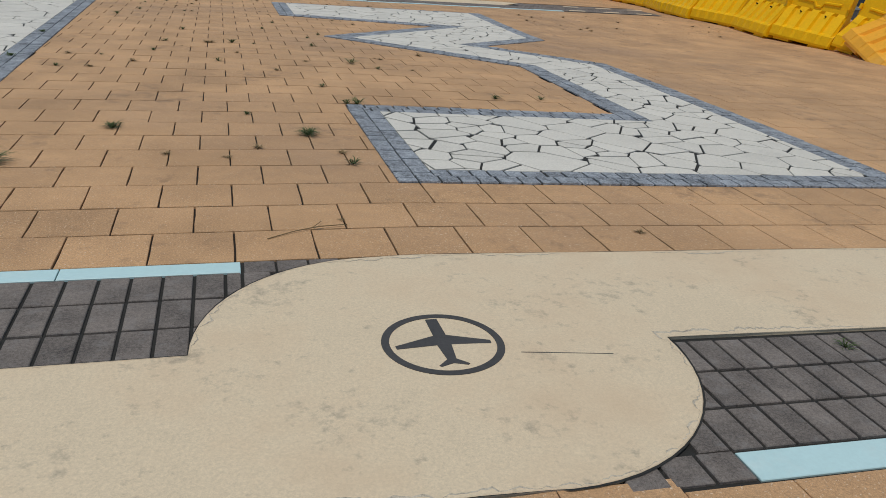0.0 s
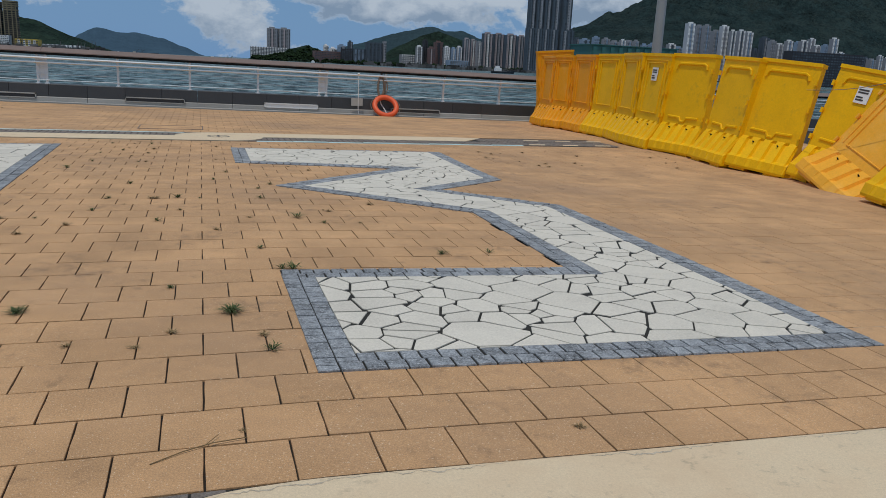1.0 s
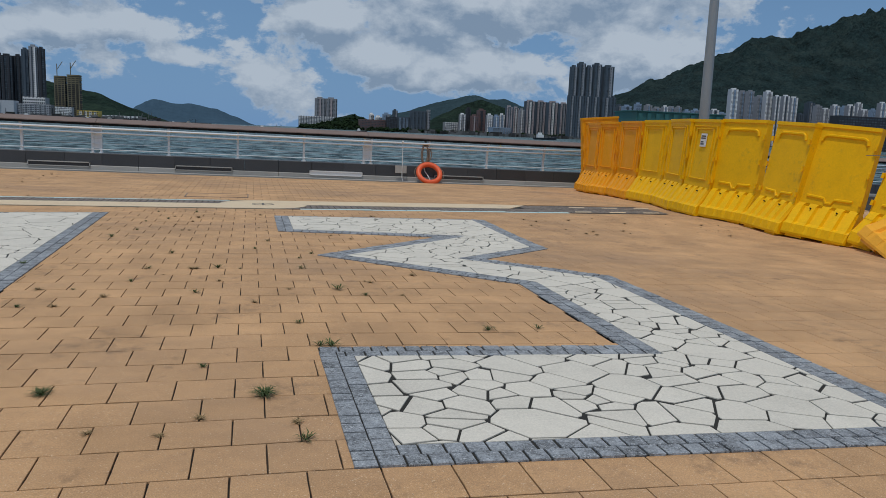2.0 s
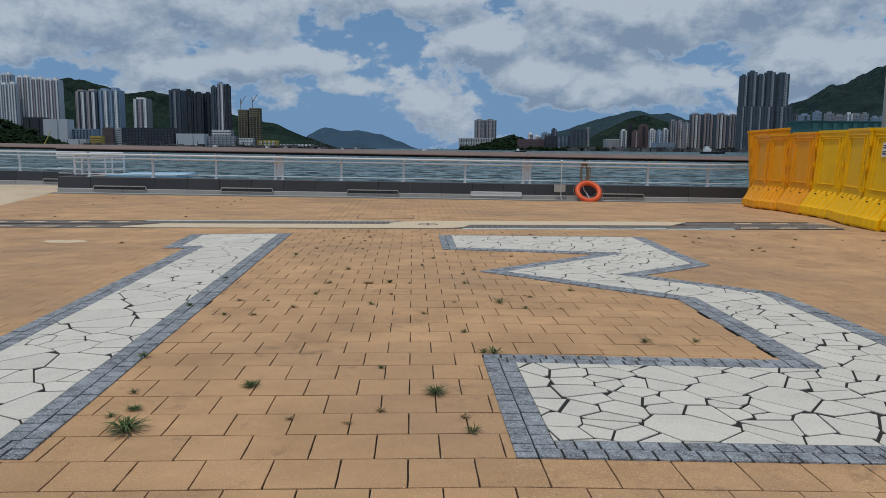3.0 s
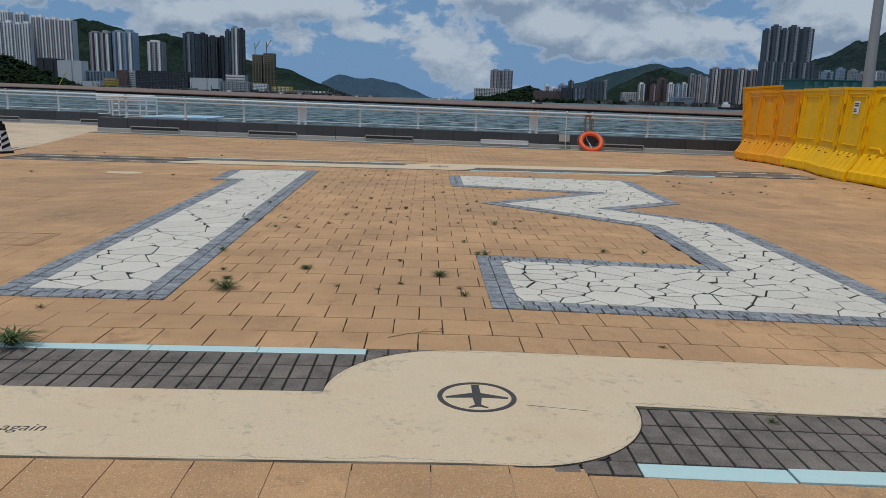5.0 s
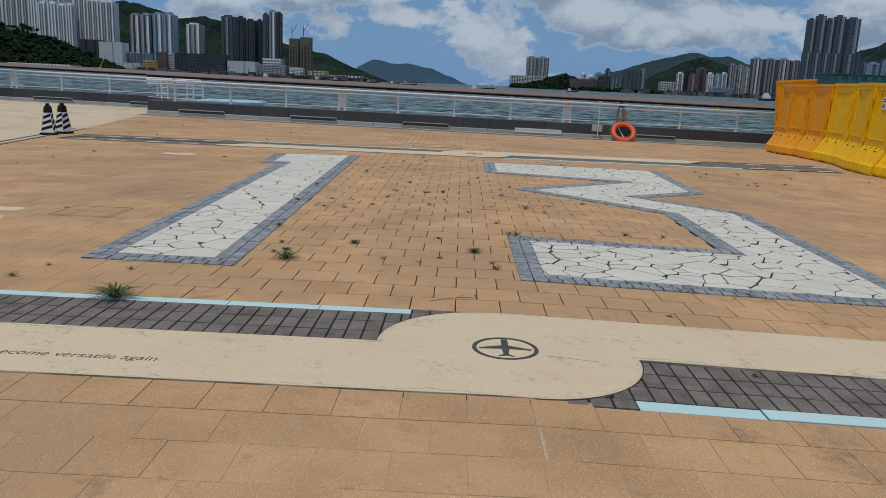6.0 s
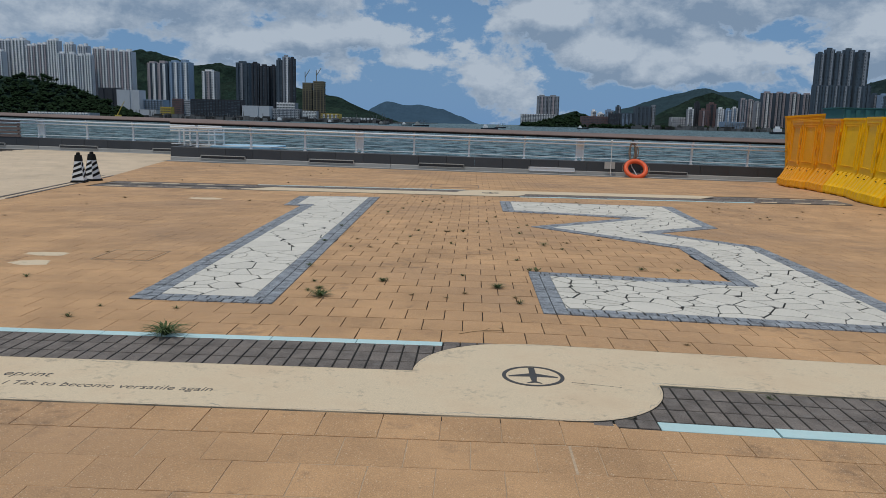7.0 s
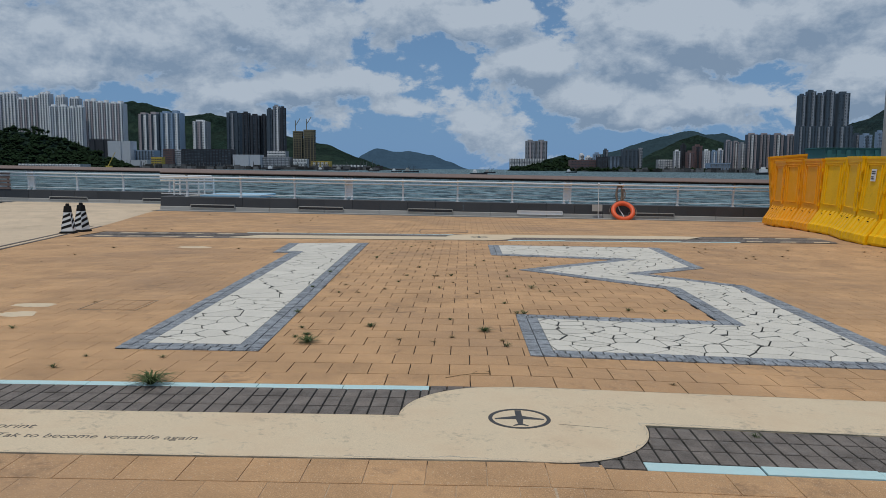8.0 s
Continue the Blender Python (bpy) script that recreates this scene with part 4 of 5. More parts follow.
lamp = thing("lamp_post", pose(10.5, 16.8, ground_z(10.5, 16.8)), "tall grey tapered steel lamp post behind the barriers", "lamp post")
bm = bmesh.new()
tube(bm, (0, 0, 0.3), (0, 0, 9.5), 0.125, 0.075, n=20)
part("pole", bm, M_POLE, lamp, smooth=False)
bm = bmesh.new()
tube(bm, (0, 0, 0), (0, 0, 0.32), 0.17, 0.15, n=20)
part("base_sleeve", bm, M_POLE, lamp)
bm = bmesh.new()
tube(bm, (0, 0, 9.4), (-0.9, 0, 9.7), 0.05, n=10)
part("arm", bm, M_POLE, lamp)
bm = bmesh.new()
box(bm, -1.5, -0.85, -0.13, 0.13, 9.64, 9.76)
part("lantern", bm, M_POLE, lamp)


# ---- striped bollard cones ----
def cone(x, y, turn):
    ob = thing("traffic_cone", pose(x, y, ground_z(x, y), 0, 0, turn), "square white traffic cone with black diagonal stripes and a black cap", "traffic cone", "pair of striped cones")

    def frustum(bm, w0, w1, z0, z1):
        a = [bm.verts.new((sx * w0, sy * w0, z0)) for sx, sy in ((-1, -1), (1, -1), (1, 1), (-1, 1))]
        b = [bm.verts.new((sx * w1, sy * w1, z1)) for sx, sy in ((-1, -1), (1, -1), (1, 1), (-1, 1))]
        for i in range(4):
            j = (i + 1) % 4
            bm.faces.new((a[i], a[j], b[j], b[i]))
        bm.faces.new(a[::-1])
        bm.faces.new(b)
        bmesh.ops.bevel(bm, geom=bm.edges[:], offset=0.008, segments=1, affect="EDGES")

    for name, q, mat in (("foot", (0.155, 0.150, 0.0, 0.045), M_BLACK), ("body", (0.130, 0.070, 0.046, 0.47), M_WHITE), ("cap", (0.076, 0.060, 0.472, 0.61), M_BLACK), ("knob", (0.038, 0.03, 0.612, 0.665), M_BLACK)):
        bm = bmesh.new()
        frustum(bm, *q)
        part(name, bm, mat, ob)

    def half(z):
        return 0.130 + (0.070 - 0.130) * (z - 0.046) / 0.424 + 0.002

    for side in range(4):
        rot = Matrix.Rotation(side * math.pi / 2, 4, "Z")
        for z in (0.09, 0.21, 0.33):
            bm = bmesh.new()
            quad = []
            for s, zz in ((-0.93, z), (0.93, z + 0.07), (0.93, z + 0.13), (-0.93, z + 0.06)):
                h = half(zz)
                quad.append(bm.verts.new(rot @ Vector((s * h, -h - 0.002, zz))))
            f = bm.faces.new(quad)
            ext = bmesh.ops.extrude_face_region(bm, geom=[f])
            bmesh.ops.translate(bm, verts=[v for v in ext["geom"] if isinstance(v, bmesh.types.BMVert)], vec=rot @ Vector((0, 0.004, 0)))
            part("stripe", bm, M_BLACK, ob)


cone(-8.57, 14.62, 12)
cone(-8.51, 15.10, -20)

# ---- lifebuoy, rope and notice pole at the railing ----
by = WALL_Y - 0.30
bz = ground_z(5.25, by)
buoy = thing("lifebuoy", pose(5.22, by - 0.18, bz - 0.03, 0, 0, 0), "orange lifebuoy with grey grab rope leaning on the plinth", "lifebuoy")
bm = bmesh.new()
n, k, R, r = 40, 12, 0.305, 0.072
tilt = Matrix.Rotation(radians(-40), 4, "X")
rings = []
for i in range(n):
    a = 2 * math.pi * i / n
    c = Vector((R * math.cos(a), 0, R * math.sin(a) + R + r))
    o = Vector((math.cos(a), 0, math.sin(a)))
    rings.append([bm.verts.new(tilt @ (c + o * r * math.cos(2 * math.pi * j / k) + Vector((0, r * math.sin(2 * math.pi * j / k), 0)))) for j in range(k)])
for i in range(n):
    for j in range(k):
        bm.faces.new((rings[i][j], rings[(i + 1) % n][j], rings[(i + 1) % n][(j + 1) % k], rings[i][(j + 1) % k]))
bmesh.ops.recalc_face_normals(bm, faces=bm.faces)
part("ring", bm, M_BUOY, buoy, smooth=True)
for q in range(4):
    bm = bmesh.new()
    a0 = math.pi / 4 + q * math.pi / 2
    pts = []
    for s in range(9):
        a = a0 + math.pi / 2 * s / 8
        rad = R + r + 0.006 + 0.035 * math.sin(math.pi * s / 8)
        pts.append(tilt @ Vector((rad * math.cos(a), 0, rad * math.sin(a) + R + r)))
    path_tube(bm, [tuple(p) for p in pts], 0.007)
    part("grab_rope", bm, M_ROPE, buoy)
coil = thing("rope_coil", pose(5.18, WALL_Y + 0.14, bz + 0.45), "coil of weathered brown rope hung from the railing", "rope")
rng = random.Random(8)
for q in range(7):
    bm = bmesh.new()
    w, h, o = rng.uniform(0.07, 0.14), rng.uniform(0.22, 0.31), rng.uniform(-0.05, 0.05)
    pts = [(o + w * math.sin(2 * math.pi * s / 14), -0.06 + 0.012 * q - 0.04, 0.32 + h * math.cos(2 * math.pi * s / 14) * (1 - 0.12 * math.sin(2 * math.pi * s / 14))) for s in range(15)]
    path_tube(bm, pts, 0.017)
    part("loop", bm, M_ROPE, coil)
bm = bmesh.new()
path_tube(bm, [(0.0, -0.05, 0.55), (-0.02, -0.02, 0.68), (-0.03, 0.0, 0.72)], 0.03)
part("hanger", bm, M_ROPE, coil)
bm = bmesh.new()
path_tube(bm, [(-0.07, -0.05, 0.05), (-0.03, -0.12, -0.15), (0.05, -0.20, -0.28), (0.10, -0.24, -0.38)], 0.016)
part("tail", bm, M_WHITE, coil, "frayed pale rope end")

pole = thing("notice_pole", pose(4.50, WALL_Y - 0.12, bz), "thin white pole with a small grey notice plate", "sign")
bm = bmesh.new()
path_tube(bm, [(0.0, 0.0, 0.0), (-0.03, 0, 0.12), (-0.03, 0, 1.08)], 0.010, 8)
part("shaft", bm, M_WHITE, pole)
bm = bmesh.new()
bmesh.ops.create_icosphere(bm, subdivisions=2, radius=0.035, matrix=Matrix.Translation((-0.03, 0, 1.10)))
part("knob", bm, M_WHITE, pole)
bm = bmesh.new()
box(bm, -0.22, 0.10, 0.015, 0.03, 0.24, 0.45)
part("plate", bm, M_KERB, pole, "pale grey notice plate")

# ---- landing stage behind the railing ----
stage = thing("landing_stage", pose(0, 0, 0), "pale blue flat roof of a landing stage beyond the railing", "landing stage")
bm = bmesh.new()
slab(bm, [(-8.4, 22.72), (-6.4, 22.72), (-6.45, 24.95), (-8.45, 24.95)], 0.48, 0.58, 0.01)
part("roof", bm, M_BLUE_ROOF, stage)
for x, y in ((-8.2, 23.1), (-6.6, 23.1), (-6.7, 24.7), (-8.2, 24.7)):
    bm = bmesh.new()
    tube(bm, (x, y, SEA_Z - 0.5), (x, y, 0.48), 0.09)
    part("pile", bm, M_POLE, stage)
gang = thing("gangway_rail", pose(0, 0, 0), "white tubular gangway railing beside the landing stage", "railing")
for x, y in ((-9.30, 22.85), (-9.10, 22.85), (-8.75, 23.6), (-8.55, 23.6), (-8.50, 24.4)):
    bm = bmesh.new()
    tube(bm, (x, y, 0.55), (x, y, 1.16), 0.03)
    part("post", bm, M_WHITE, gang)
for a, b in (((-9.30, 22.85), (-8.75, 23.6)), ((-9.10, 22.85), (-8.55, 23.6)), ((-8.75, 23.6), (-8.50, 24.4)), ((-9.30, 22.85), (-9.10, 22.85))):
    for z in (0.72, 0.92, 1.13):
        bm = bmesh.new()
        tube(bm, (*a, z), (*b, z), 0.022)
        part("bar", bm, M_WHITE, gang)
bm = bmesh.new()
box(bm, -9.45, -8.46, 22.75, 24.6, 0.46, 0.55)
part("deck", bm, M_KERB, gang)
for x, y in ((-9.3, 22.9), (-8.6, 22.9), (-9.3, 24.4), (-8.6, 24.4)):
    bm = bmesh.new()
    tube(bm, (x, y, SEA_Z - 0.6), (x, y, 0.46), 0.08)
    part("pile", bm, M_POLE, gang)


# ---- pale mortar smears on the pavers ----
def smear(x, y, w, d, seed):
    bm = bmesh.new()
    poly = []
    for i in range(22):
        a = 2 * math.pi * i / 22
        q = 1 + 0.45 * noise.noise(Vector((math.cos(a) * 1.7 + seed, math.sin(a) * 1.7, seed)))
        poly.append((x + w * q * math.cos(a), y + d * q * math.sin(a)))
    slab(bm, poly, -0.004 + ground_z(x, y), 0.0035 + ground_z(x, y), 0.002)
    tagged(part("mortar_smear", bm, M_CREAM), "pale dried mortar smear on the beige pavers", "stain")


smear(-4.25, 5.35, 0.20, 0.13, 1)
smear(-4.35, 5.86, 0.26, 0.10, 4)
smear(-4.75, 11.9, 0.34, 0.16, 7)
smear(6.9, 5.3, 0.35, 0.12, 9)


# ---- weeds in the joints ----
def tuft_mesh(seed, blades, reach, tall, mat):
    rng = random.Random(seed)
    bm = bmesh.new()
    root = bm.verts.new((0, 0, 0))
    for _ in range(blades):
        a = rng.uniform(0, 2 * math.pi)
        lean = rng.uniform(0.15, 1.0) * reach
        h = tall * rng.uniform(0.45, 1.0)
        w = rng.uniform(0.0018, 0.0036)
        side = Vector((-math.sin(a), math.cos(a), 0)) * w
        out = Vector((math.cos(a), math.sin(a), 0))
        p1 = out * lean * 0.45 + Vector((rng.uniform(-0.012, 0.012), rng.uniform(-0.012, 0.012), h * 0.75))
        p2 = out * lean + Vector((0, 0, h * rng.uniform(0.5, 1.0)))
        u, v, t = bm.verts.new(p1 + side), bm.verts.new(p1 - side), bm.verts.new(p2)
        bm.faces.new((root, u, v))
        bm.faces.new((v, u, t))
    me = bpy.data.meshes.new("weed")
    bm.to_mesh(me)
    bm.free()
    me.materials.append(mat)
    return me


GREEN = [tuft_mesh(i, 150, 0.13, 0.062, M_GRASS) for i in (1, 2, 3)]
SMALL = [tuft_mesh(i, 30, 0.065, 0.04, M_GRASS) for i in (4, 5, 6)]
DRY = [tuft_mesh(i, 40, 0.06, 0.028, M_DRY) for i in (7, 8)]


def weed(x, y, size, meshes, label):
    ob = new("weed", rng.choice(meshes))
    ob.matrix_basis = Matrix.Translation((x, y, ground_z(x, y) - 0.006)) @ Matrix.Rotation(rng.uniform(0, 6.28), 4, "Z") @ Matrix.Scale(size, 4)
    tagged(ob, label, "weed", "weeds in the joints")


rng = random.Random(41)
for x, y, s in ((-1.08, 4.27, 1.2), (-1.15, 4.58, 0.55), (-1.89, 2.94, 1.75), (-0.62, 4.97, 0.7), (0.46, 4.82, 0.85)):
    weed(x, y, s, GREEN, "bushy green grass tuft growing from a paving joint")
for x, y, s in ((-1.25, 4.86, 0.9), (-1.23, 4.47, 0.9), (0.63, 4.22, 1.1), (0.89, 5.69, 1.5), (0.82, 5.70, 1.2), (-1.46, 5.60, 1.3), (-1.62, 7.24, 1.3), (-1.65, 8.66, 1.2), (2.05, 6.06, 1.2),
                (2.45, 6.10, 1.0), (0.72, 6.28, 0.9), (-0.04, 7.33, 1.1), (0.09, 8.44, 1.3), (1.12, 7.43, 1.6), (-2.79, 3.34, 1.1), (-2.11, 3.69, 0.8), (1.95, 2.17, 0.9), (0.13, 5.33, 0.8),
                (-3.91, 4.69, 1.0), (-2.72, 3.69, 0.7), (-0.53, 8.43, 0.9)):
    weed(x, y, s, SMALL, "small green weed in a paving joint")
for x, y, s in ((0.16, 4.53, 1.0), (-0.30, 4.42, 0.8), (0.0, 4.35, 0.8), (0.60, 4.42, 1.0), (0.42, 6.94, 1.0), (0.71, 7.43, 0.8), (1.45, 7.74, 1.0), (1.76, 3.22, 0.8), (0.45, 3.40, 0.5), (-0.34, 12.5, 1.4)):
    weed(x, y, s, DRY, "low dry brown weed in a paving joint")
for _ in range(60):
    x, y = rng.uniform(-1.3, 2.4), rng.uniform(6.5, 13.2)
    if not covered(x, y):
        y = 3.005 + STEP * round((y - 3.005) / STEP)
        weed(x, y, rng.uniform(0.5, 1.3), DRY if rng.random() < 0.6 else SMALL, "low dry weed in a paving joint")
for _ in range(44):
    x, y = rng.uniform(4.4, 8.2), rng.uniform(11.3, 13.2)
    weed(x, y, rng.choice((0.3, 0.4, 0.5, 0.7, 1.2)), DRY, "low dry weed in a paving joint")
for _ in range(40):
    x, y = rng.uniform(-8.5, -3.3), rng.uniform(6.0, 21.0)
    if not 13.6 < y < 15.4:
        weed(x, y, rng.uniform(0.6, 1.4), DRY, "low dry weed in a paving joint")
twig = thing("twig", pose(0.30, 3.28, 0.004, 0, 0, 24), "thin dry grass stem lying on the paving", "twig")
bm = bmesh.new()
path_tube(bm, [(-0.18, 0.0, 0.0), (-0.06, 0.012, 0.004), (0.05, 0.008, 0.006), (0.17, -0.02, 0.003)], 0.0022, 5)
part("stem", bm, M_DRY, twig)
bm = bmesh.new()
path_tube(bm, [(0.02, 0.008, 0.005), (0.09, 0.05, 0.008)], 0.0016, 5)
part("side_stem", bm, M_DRY, twig)

# ---- far shore: positions are bearings at 1 km, set back to their own distance ----
def hill(name, ridge, near, far, mat, label, seed, rough=0.06, cols=260, rows=34, sag=1.25):
    """A wooded slope under a ridge of (bearing, height) pairs; near and far in km."""
    bm = bmesh.new()
    grid = []
    for j in range(rows + 1):
        v = j / rows
        k = near + (far - near) * v
        line = []
        for i in range(cols + 1):
            x = ridge[0][0] + (ridge[-1][0] - ridge[0][0]) * i / cols
            for (ax, az), (bx, bz2) in zip(ridge[:-1], ridge[1:]):
                if ax <= x <= bx:
                    z = az + (bz2 - az) * smooth01((x - ax) / (bx - ax)) * 0.5 + (bz2 - az) * (x - ax) / (bx - ax) * 0.5
                    break
            top = z * far
            p = Vector((x * k / 60 + seed, v * 6, seed))
            bumps = noise.fractal(p * 1.3, 0.9, 2.1, 5) * 0.07 * (0.3 + v) + noise.fractal(p * 9.0, 0.8, 2.0, 4) * rough * 0.5
            h = top * (v ** sag) * (1 + bumps * (1.0 if v < 0.97 else 0.35))
            line.append(bm.verts.new((x * k, 1000 * k, SEA_Z + h)))
        grid.append(line)
    for a, b in zip(grid[:-1], grid[1:]):
        for i in range(cols):
            bm.faces.new((a[i], a[i + 1], b[i + 1], b[i]))
    # the far side falls away steeply
    back = [bm.verts.new((v.co.x * 1.02, v.co.y * 1.04, SEA_Z)) for v in grid[-1]]
    for i in range(cols):
        bm.faces.new((grid[-1][i], grid[-1][i + 1], back[i + 1], back[i]))
    return tagged(part(name, bm, mat, smooth=True), label, "hill", kind="structure")


def woods(name, x0, x1, k0, k1, height, count, seed, label, size=6.0):
    """Crowns of a far wood, too many to count."""
    rng = random.Random(seed)
    bm = bmesh.new()
    for _ in range(count):
        x, t = rng.uniform(x0, x1), rng.random()
        k = k0 + (k1 - k0) * t
        z = height(x) * t * k
        s = size * rng.uniform(0.5, 1.25)
        c = Vector((x * k, 1000 * k, SEA_Z + z + s * 0.4))
        for _ in range(5):
            o = Vector((rng.uniform(-1, 1), rng.uniform(-1, 1), rng.uniform(-0.4, 0.9))) * s * 0.7
            q = s * rng.uniform(0.35, 0.75)
            m = Matrix.Translation(c + o) @ Matrix.Rotation(rng.uniform(0, 6.3), 4, "Z") @ Matrix.Diagonal((q, q, q * rng.uniform(0.6, 1.0), 1))
            v = [bm.verts.new(m @ Vector(p)) for p in ((1, 0, 0), (0, 1, 0.1), (-1, 0, 0), (0, -1, -0.1), (0.1, 0, 1), (0, 0.1, -0.8))]
            for f in ((0, 1, 4), (1, 2, 4), (2, 3, 4), (3, 0, 4), (1, 0, 5), (2, 1, 5), (3, 2, 5), (0, 3, 5)):
                bm.faces.new([v[i] for i in f])
    return tagged(part(name, bm, M_TREES), label, "woods", kind="stuff")


hill("wooded_ridge", [(-900, 60), (-640, 66), (-535, 66), (-490, 66), (-461, 78), (-438, 88), (-420, 85), (-393, 78), (-365, 69), (-335, 71), (-308, 67), (-260, 52), (-223, 41), (-180, 32), (-137, 15), (-105, 4), (-92, 0)],
     1.62, 2.0, M_WOODS, "dark green wooded ridge across the harbour", 3)
hill("wooded_point", [(-1150, 80), (-700, 60), (-613, 50), (-571, 47), (-530, 39), (-500, 29), (-479, 19), (-462, 8), (-440, 2), (-432, 0)], 1.05, 1.2, M_WOODS, "dark tree-covered slope by the shore", 5, 0.12)
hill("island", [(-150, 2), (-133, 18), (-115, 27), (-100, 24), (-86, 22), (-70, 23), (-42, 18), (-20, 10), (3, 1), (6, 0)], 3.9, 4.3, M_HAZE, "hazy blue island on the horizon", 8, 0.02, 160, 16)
hill("headland", [(56, 0), (62, 3), (90, 6), (110, 16), (128, 20), (142, 17), (158, 10), (185, 6), (200, 0)], 1.7, 1.85, M_WOODS, "small dark wooded headland with shore rocks", 12, 0.12, 160, 16)
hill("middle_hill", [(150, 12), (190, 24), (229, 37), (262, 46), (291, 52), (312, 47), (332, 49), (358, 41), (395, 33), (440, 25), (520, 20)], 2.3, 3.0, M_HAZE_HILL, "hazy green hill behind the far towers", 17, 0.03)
hill("green_knoll", [(215, 8), (250, 27), (285, 43), (300, 47), (325, 40), (350, 30), (420, 20)], 1.9, 2.2, M_WOODS, "green wooded knoll behind the far towers", 21, 0.06, 160, 24)
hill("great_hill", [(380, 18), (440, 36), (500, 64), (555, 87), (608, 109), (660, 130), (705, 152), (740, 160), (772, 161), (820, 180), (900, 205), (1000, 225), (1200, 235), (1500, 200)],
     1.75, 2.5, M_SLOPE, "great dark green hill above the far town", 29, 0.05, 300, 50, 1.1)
woods("shore_woods", -1000, -440, 1.06, 1.19, lambda x: min(50.0, max(1.0, (-440 - x) * 0.42)), 1500, 4, "dense dark green trees on the slope by the shore", 5.0)
woods("headland_woods", 62, 190, 1.70, 1.84, lambda x: max(2.0, 17 - abs(x - 128) * 0.28), 420, 6, "dark trees on the small headland", 5.0)
woods("waterfront_trees", -470, -110, 1.56, 1.60, lambda x: 1.5, 420, 9, "thin dark line of trees along the far waterfront", 5.5)
woods("esplanade_trees", 160, 520, 1.56, 1.60, lambda x: 1.5, 420, 10, "thin dark line of trees along the far waterfront", 5.0)
bm = bmesh.new()
box(bm, -2400, -150, 1590, 3200, SEA_Z - 3, SEA_Z + 2.2)
box(bm, 260, 4000, 1590, 3200, SEA_Z - 3, SEA_Z + 2.2)
tagged(part("far_shore", bm, M_SHORE), "low grey quay of the far shore", "shore", kind="structure")


def block(x0, x1, top, style, k=1.65, bays=4, floors=None, roof=True, label="", name="tower_block", strip=None, deep=None):
    """A far building between two bearings, top as a height at 1 km; k is its distance in km."""
    w = (x1 - x0) * k
    h = top * k - SEA_Z * 0.0 + 1.5
    deep = deep or min(30.0, max(12.0, w * 0.8))
    ob = thing(name, pose(x0 * k, 1000 * k, SEA_Z + 1.5), label, "building", "far buildings")
    facade = FACADES[style]
    bm = bmesh.new()
    box(bm, 0, w, 0.8, deep, 0, h)
    # white and pink towers: recess walls between bays painted darker, as shade
    part("wall", bm, FACADES[("pale" if top > 75 else "grey") if style == "white" else "slate"] if style in ("white", "pink") and bays > 2 else facade, ob)
    low = floors and floors < 7 and name != "hall" and not roof
    if low:
        bays, floors = bays * (3 if floors < 5 else 2), floors * 2 if floors > 1 else 1
    bw = w / bays
    for i in range(bays):
        bm = bmesh.new()
        inset = bw * 0.17
        box(bm, i * bw + (0.03 * bw if low else inset * 0.5), i * bw + bw * (0.97 if low else 0.6), -1.2, 0.79, 0, h - (i % 2) * 1.5)
        part("bay", bm, FACADES[strip] if strip and i % 2 else facade, ob)
    rows = floors or max(3, int(h / 3.4))
    bm = bmesh.new()
    step = (h - 3) / rows
    for i in range(bays if name != "hall" else 0):
        for r in range(rows):
            z = 2.2 + r * step
            a = i * bw + bw * 0.14
            if low:
                bm.faces.new([bm.verts.new(q) for q in ((a, -1.25, z), (a + bw * 0.72, -1.25, z), (a + bw * 0.72, -1.25, z + step * 0.5), (a, -1.25, z + step * 0.5))])
                continue
            for c, e, yy, lo, hi in ((a, a + bw * 0.15, -1.25, z, z + step * 0.5), (i * bw + bw * 0.66, i * bw + bw * 0.96, 0.74, z - step * 0.1, z + step * 0.62)):
                bm.faces.new([bm.verts.new(q) for q in ((c, yy, lo), (e, yy, lo), (e, yy, hi), (c, yy, hi))])
    tagged(part("glazing", bm, M_WINDOW, ob), kind="stuff")
    if roof:
        for i in range(max(1, bays // 2)):
            bm = bmesh.new()
            a = (i + 0.2) * w / max(1, bays // 2)
            box(bm, a, a + w / max(1, bays // 2) * 0.5, 3, deep * 0.7, h, h + 3.2 + 1.5 * (i % 2))
            part("roof_plant", bm, facade, ob)
    return ob


rng = random.Random(77)
TOWER = "far pale residential tower block with rows of windows"
# left shore: long pale estates, then singles
x = -980.0
while x < -625:
    w = rng.uniform(12, 19)
    block(x, x + w, rng.choice((80, 84, 88, 92, 95)), "white", 1.45 + rng.uniform(0, 0.12), 5, label=TOWER, strip=rng.choice(("white", "white", "pale", "pink")))
    x += w + rng.uniform(-1, 3)
for a, b, t, strip in ((-624, -608, 94, "pale"), (-607, -589, 95, "white"), (-588, -575, 88, "pink"), (-574, -560, 90, "pink"), (-559, -545, 95, "white"), (-537, -525, 91, "white"), (-519, -506, 89, "pale")):
    block(a, b, t, "white", 1.55, 4, label=TOWER, strip=strip)
for a, b, t, strip in ((-546, -536, 79, "pale"), (-534, -522, 79, "white"), (-521, -512, 77, "pale"), (-511, -501, 78, "white")):
    block(a, b, t, "white", 1.48, 3, label=TOWER, strip=strip)
for a, b, t in ((-500, -484, 86), (-483, -467, 84), (-466, -448, 83)):
    block(a, b, t, "white", 1.50, 5, label=TOWER, strip="pink")
block(-428, -401, 69, "pink", 1.55, 4, label="far white and dusty pink tower block", strip="white")
block(-399, -373, 71, "blue", 1.55, 4, label="far white and blue tower block", strip="white")
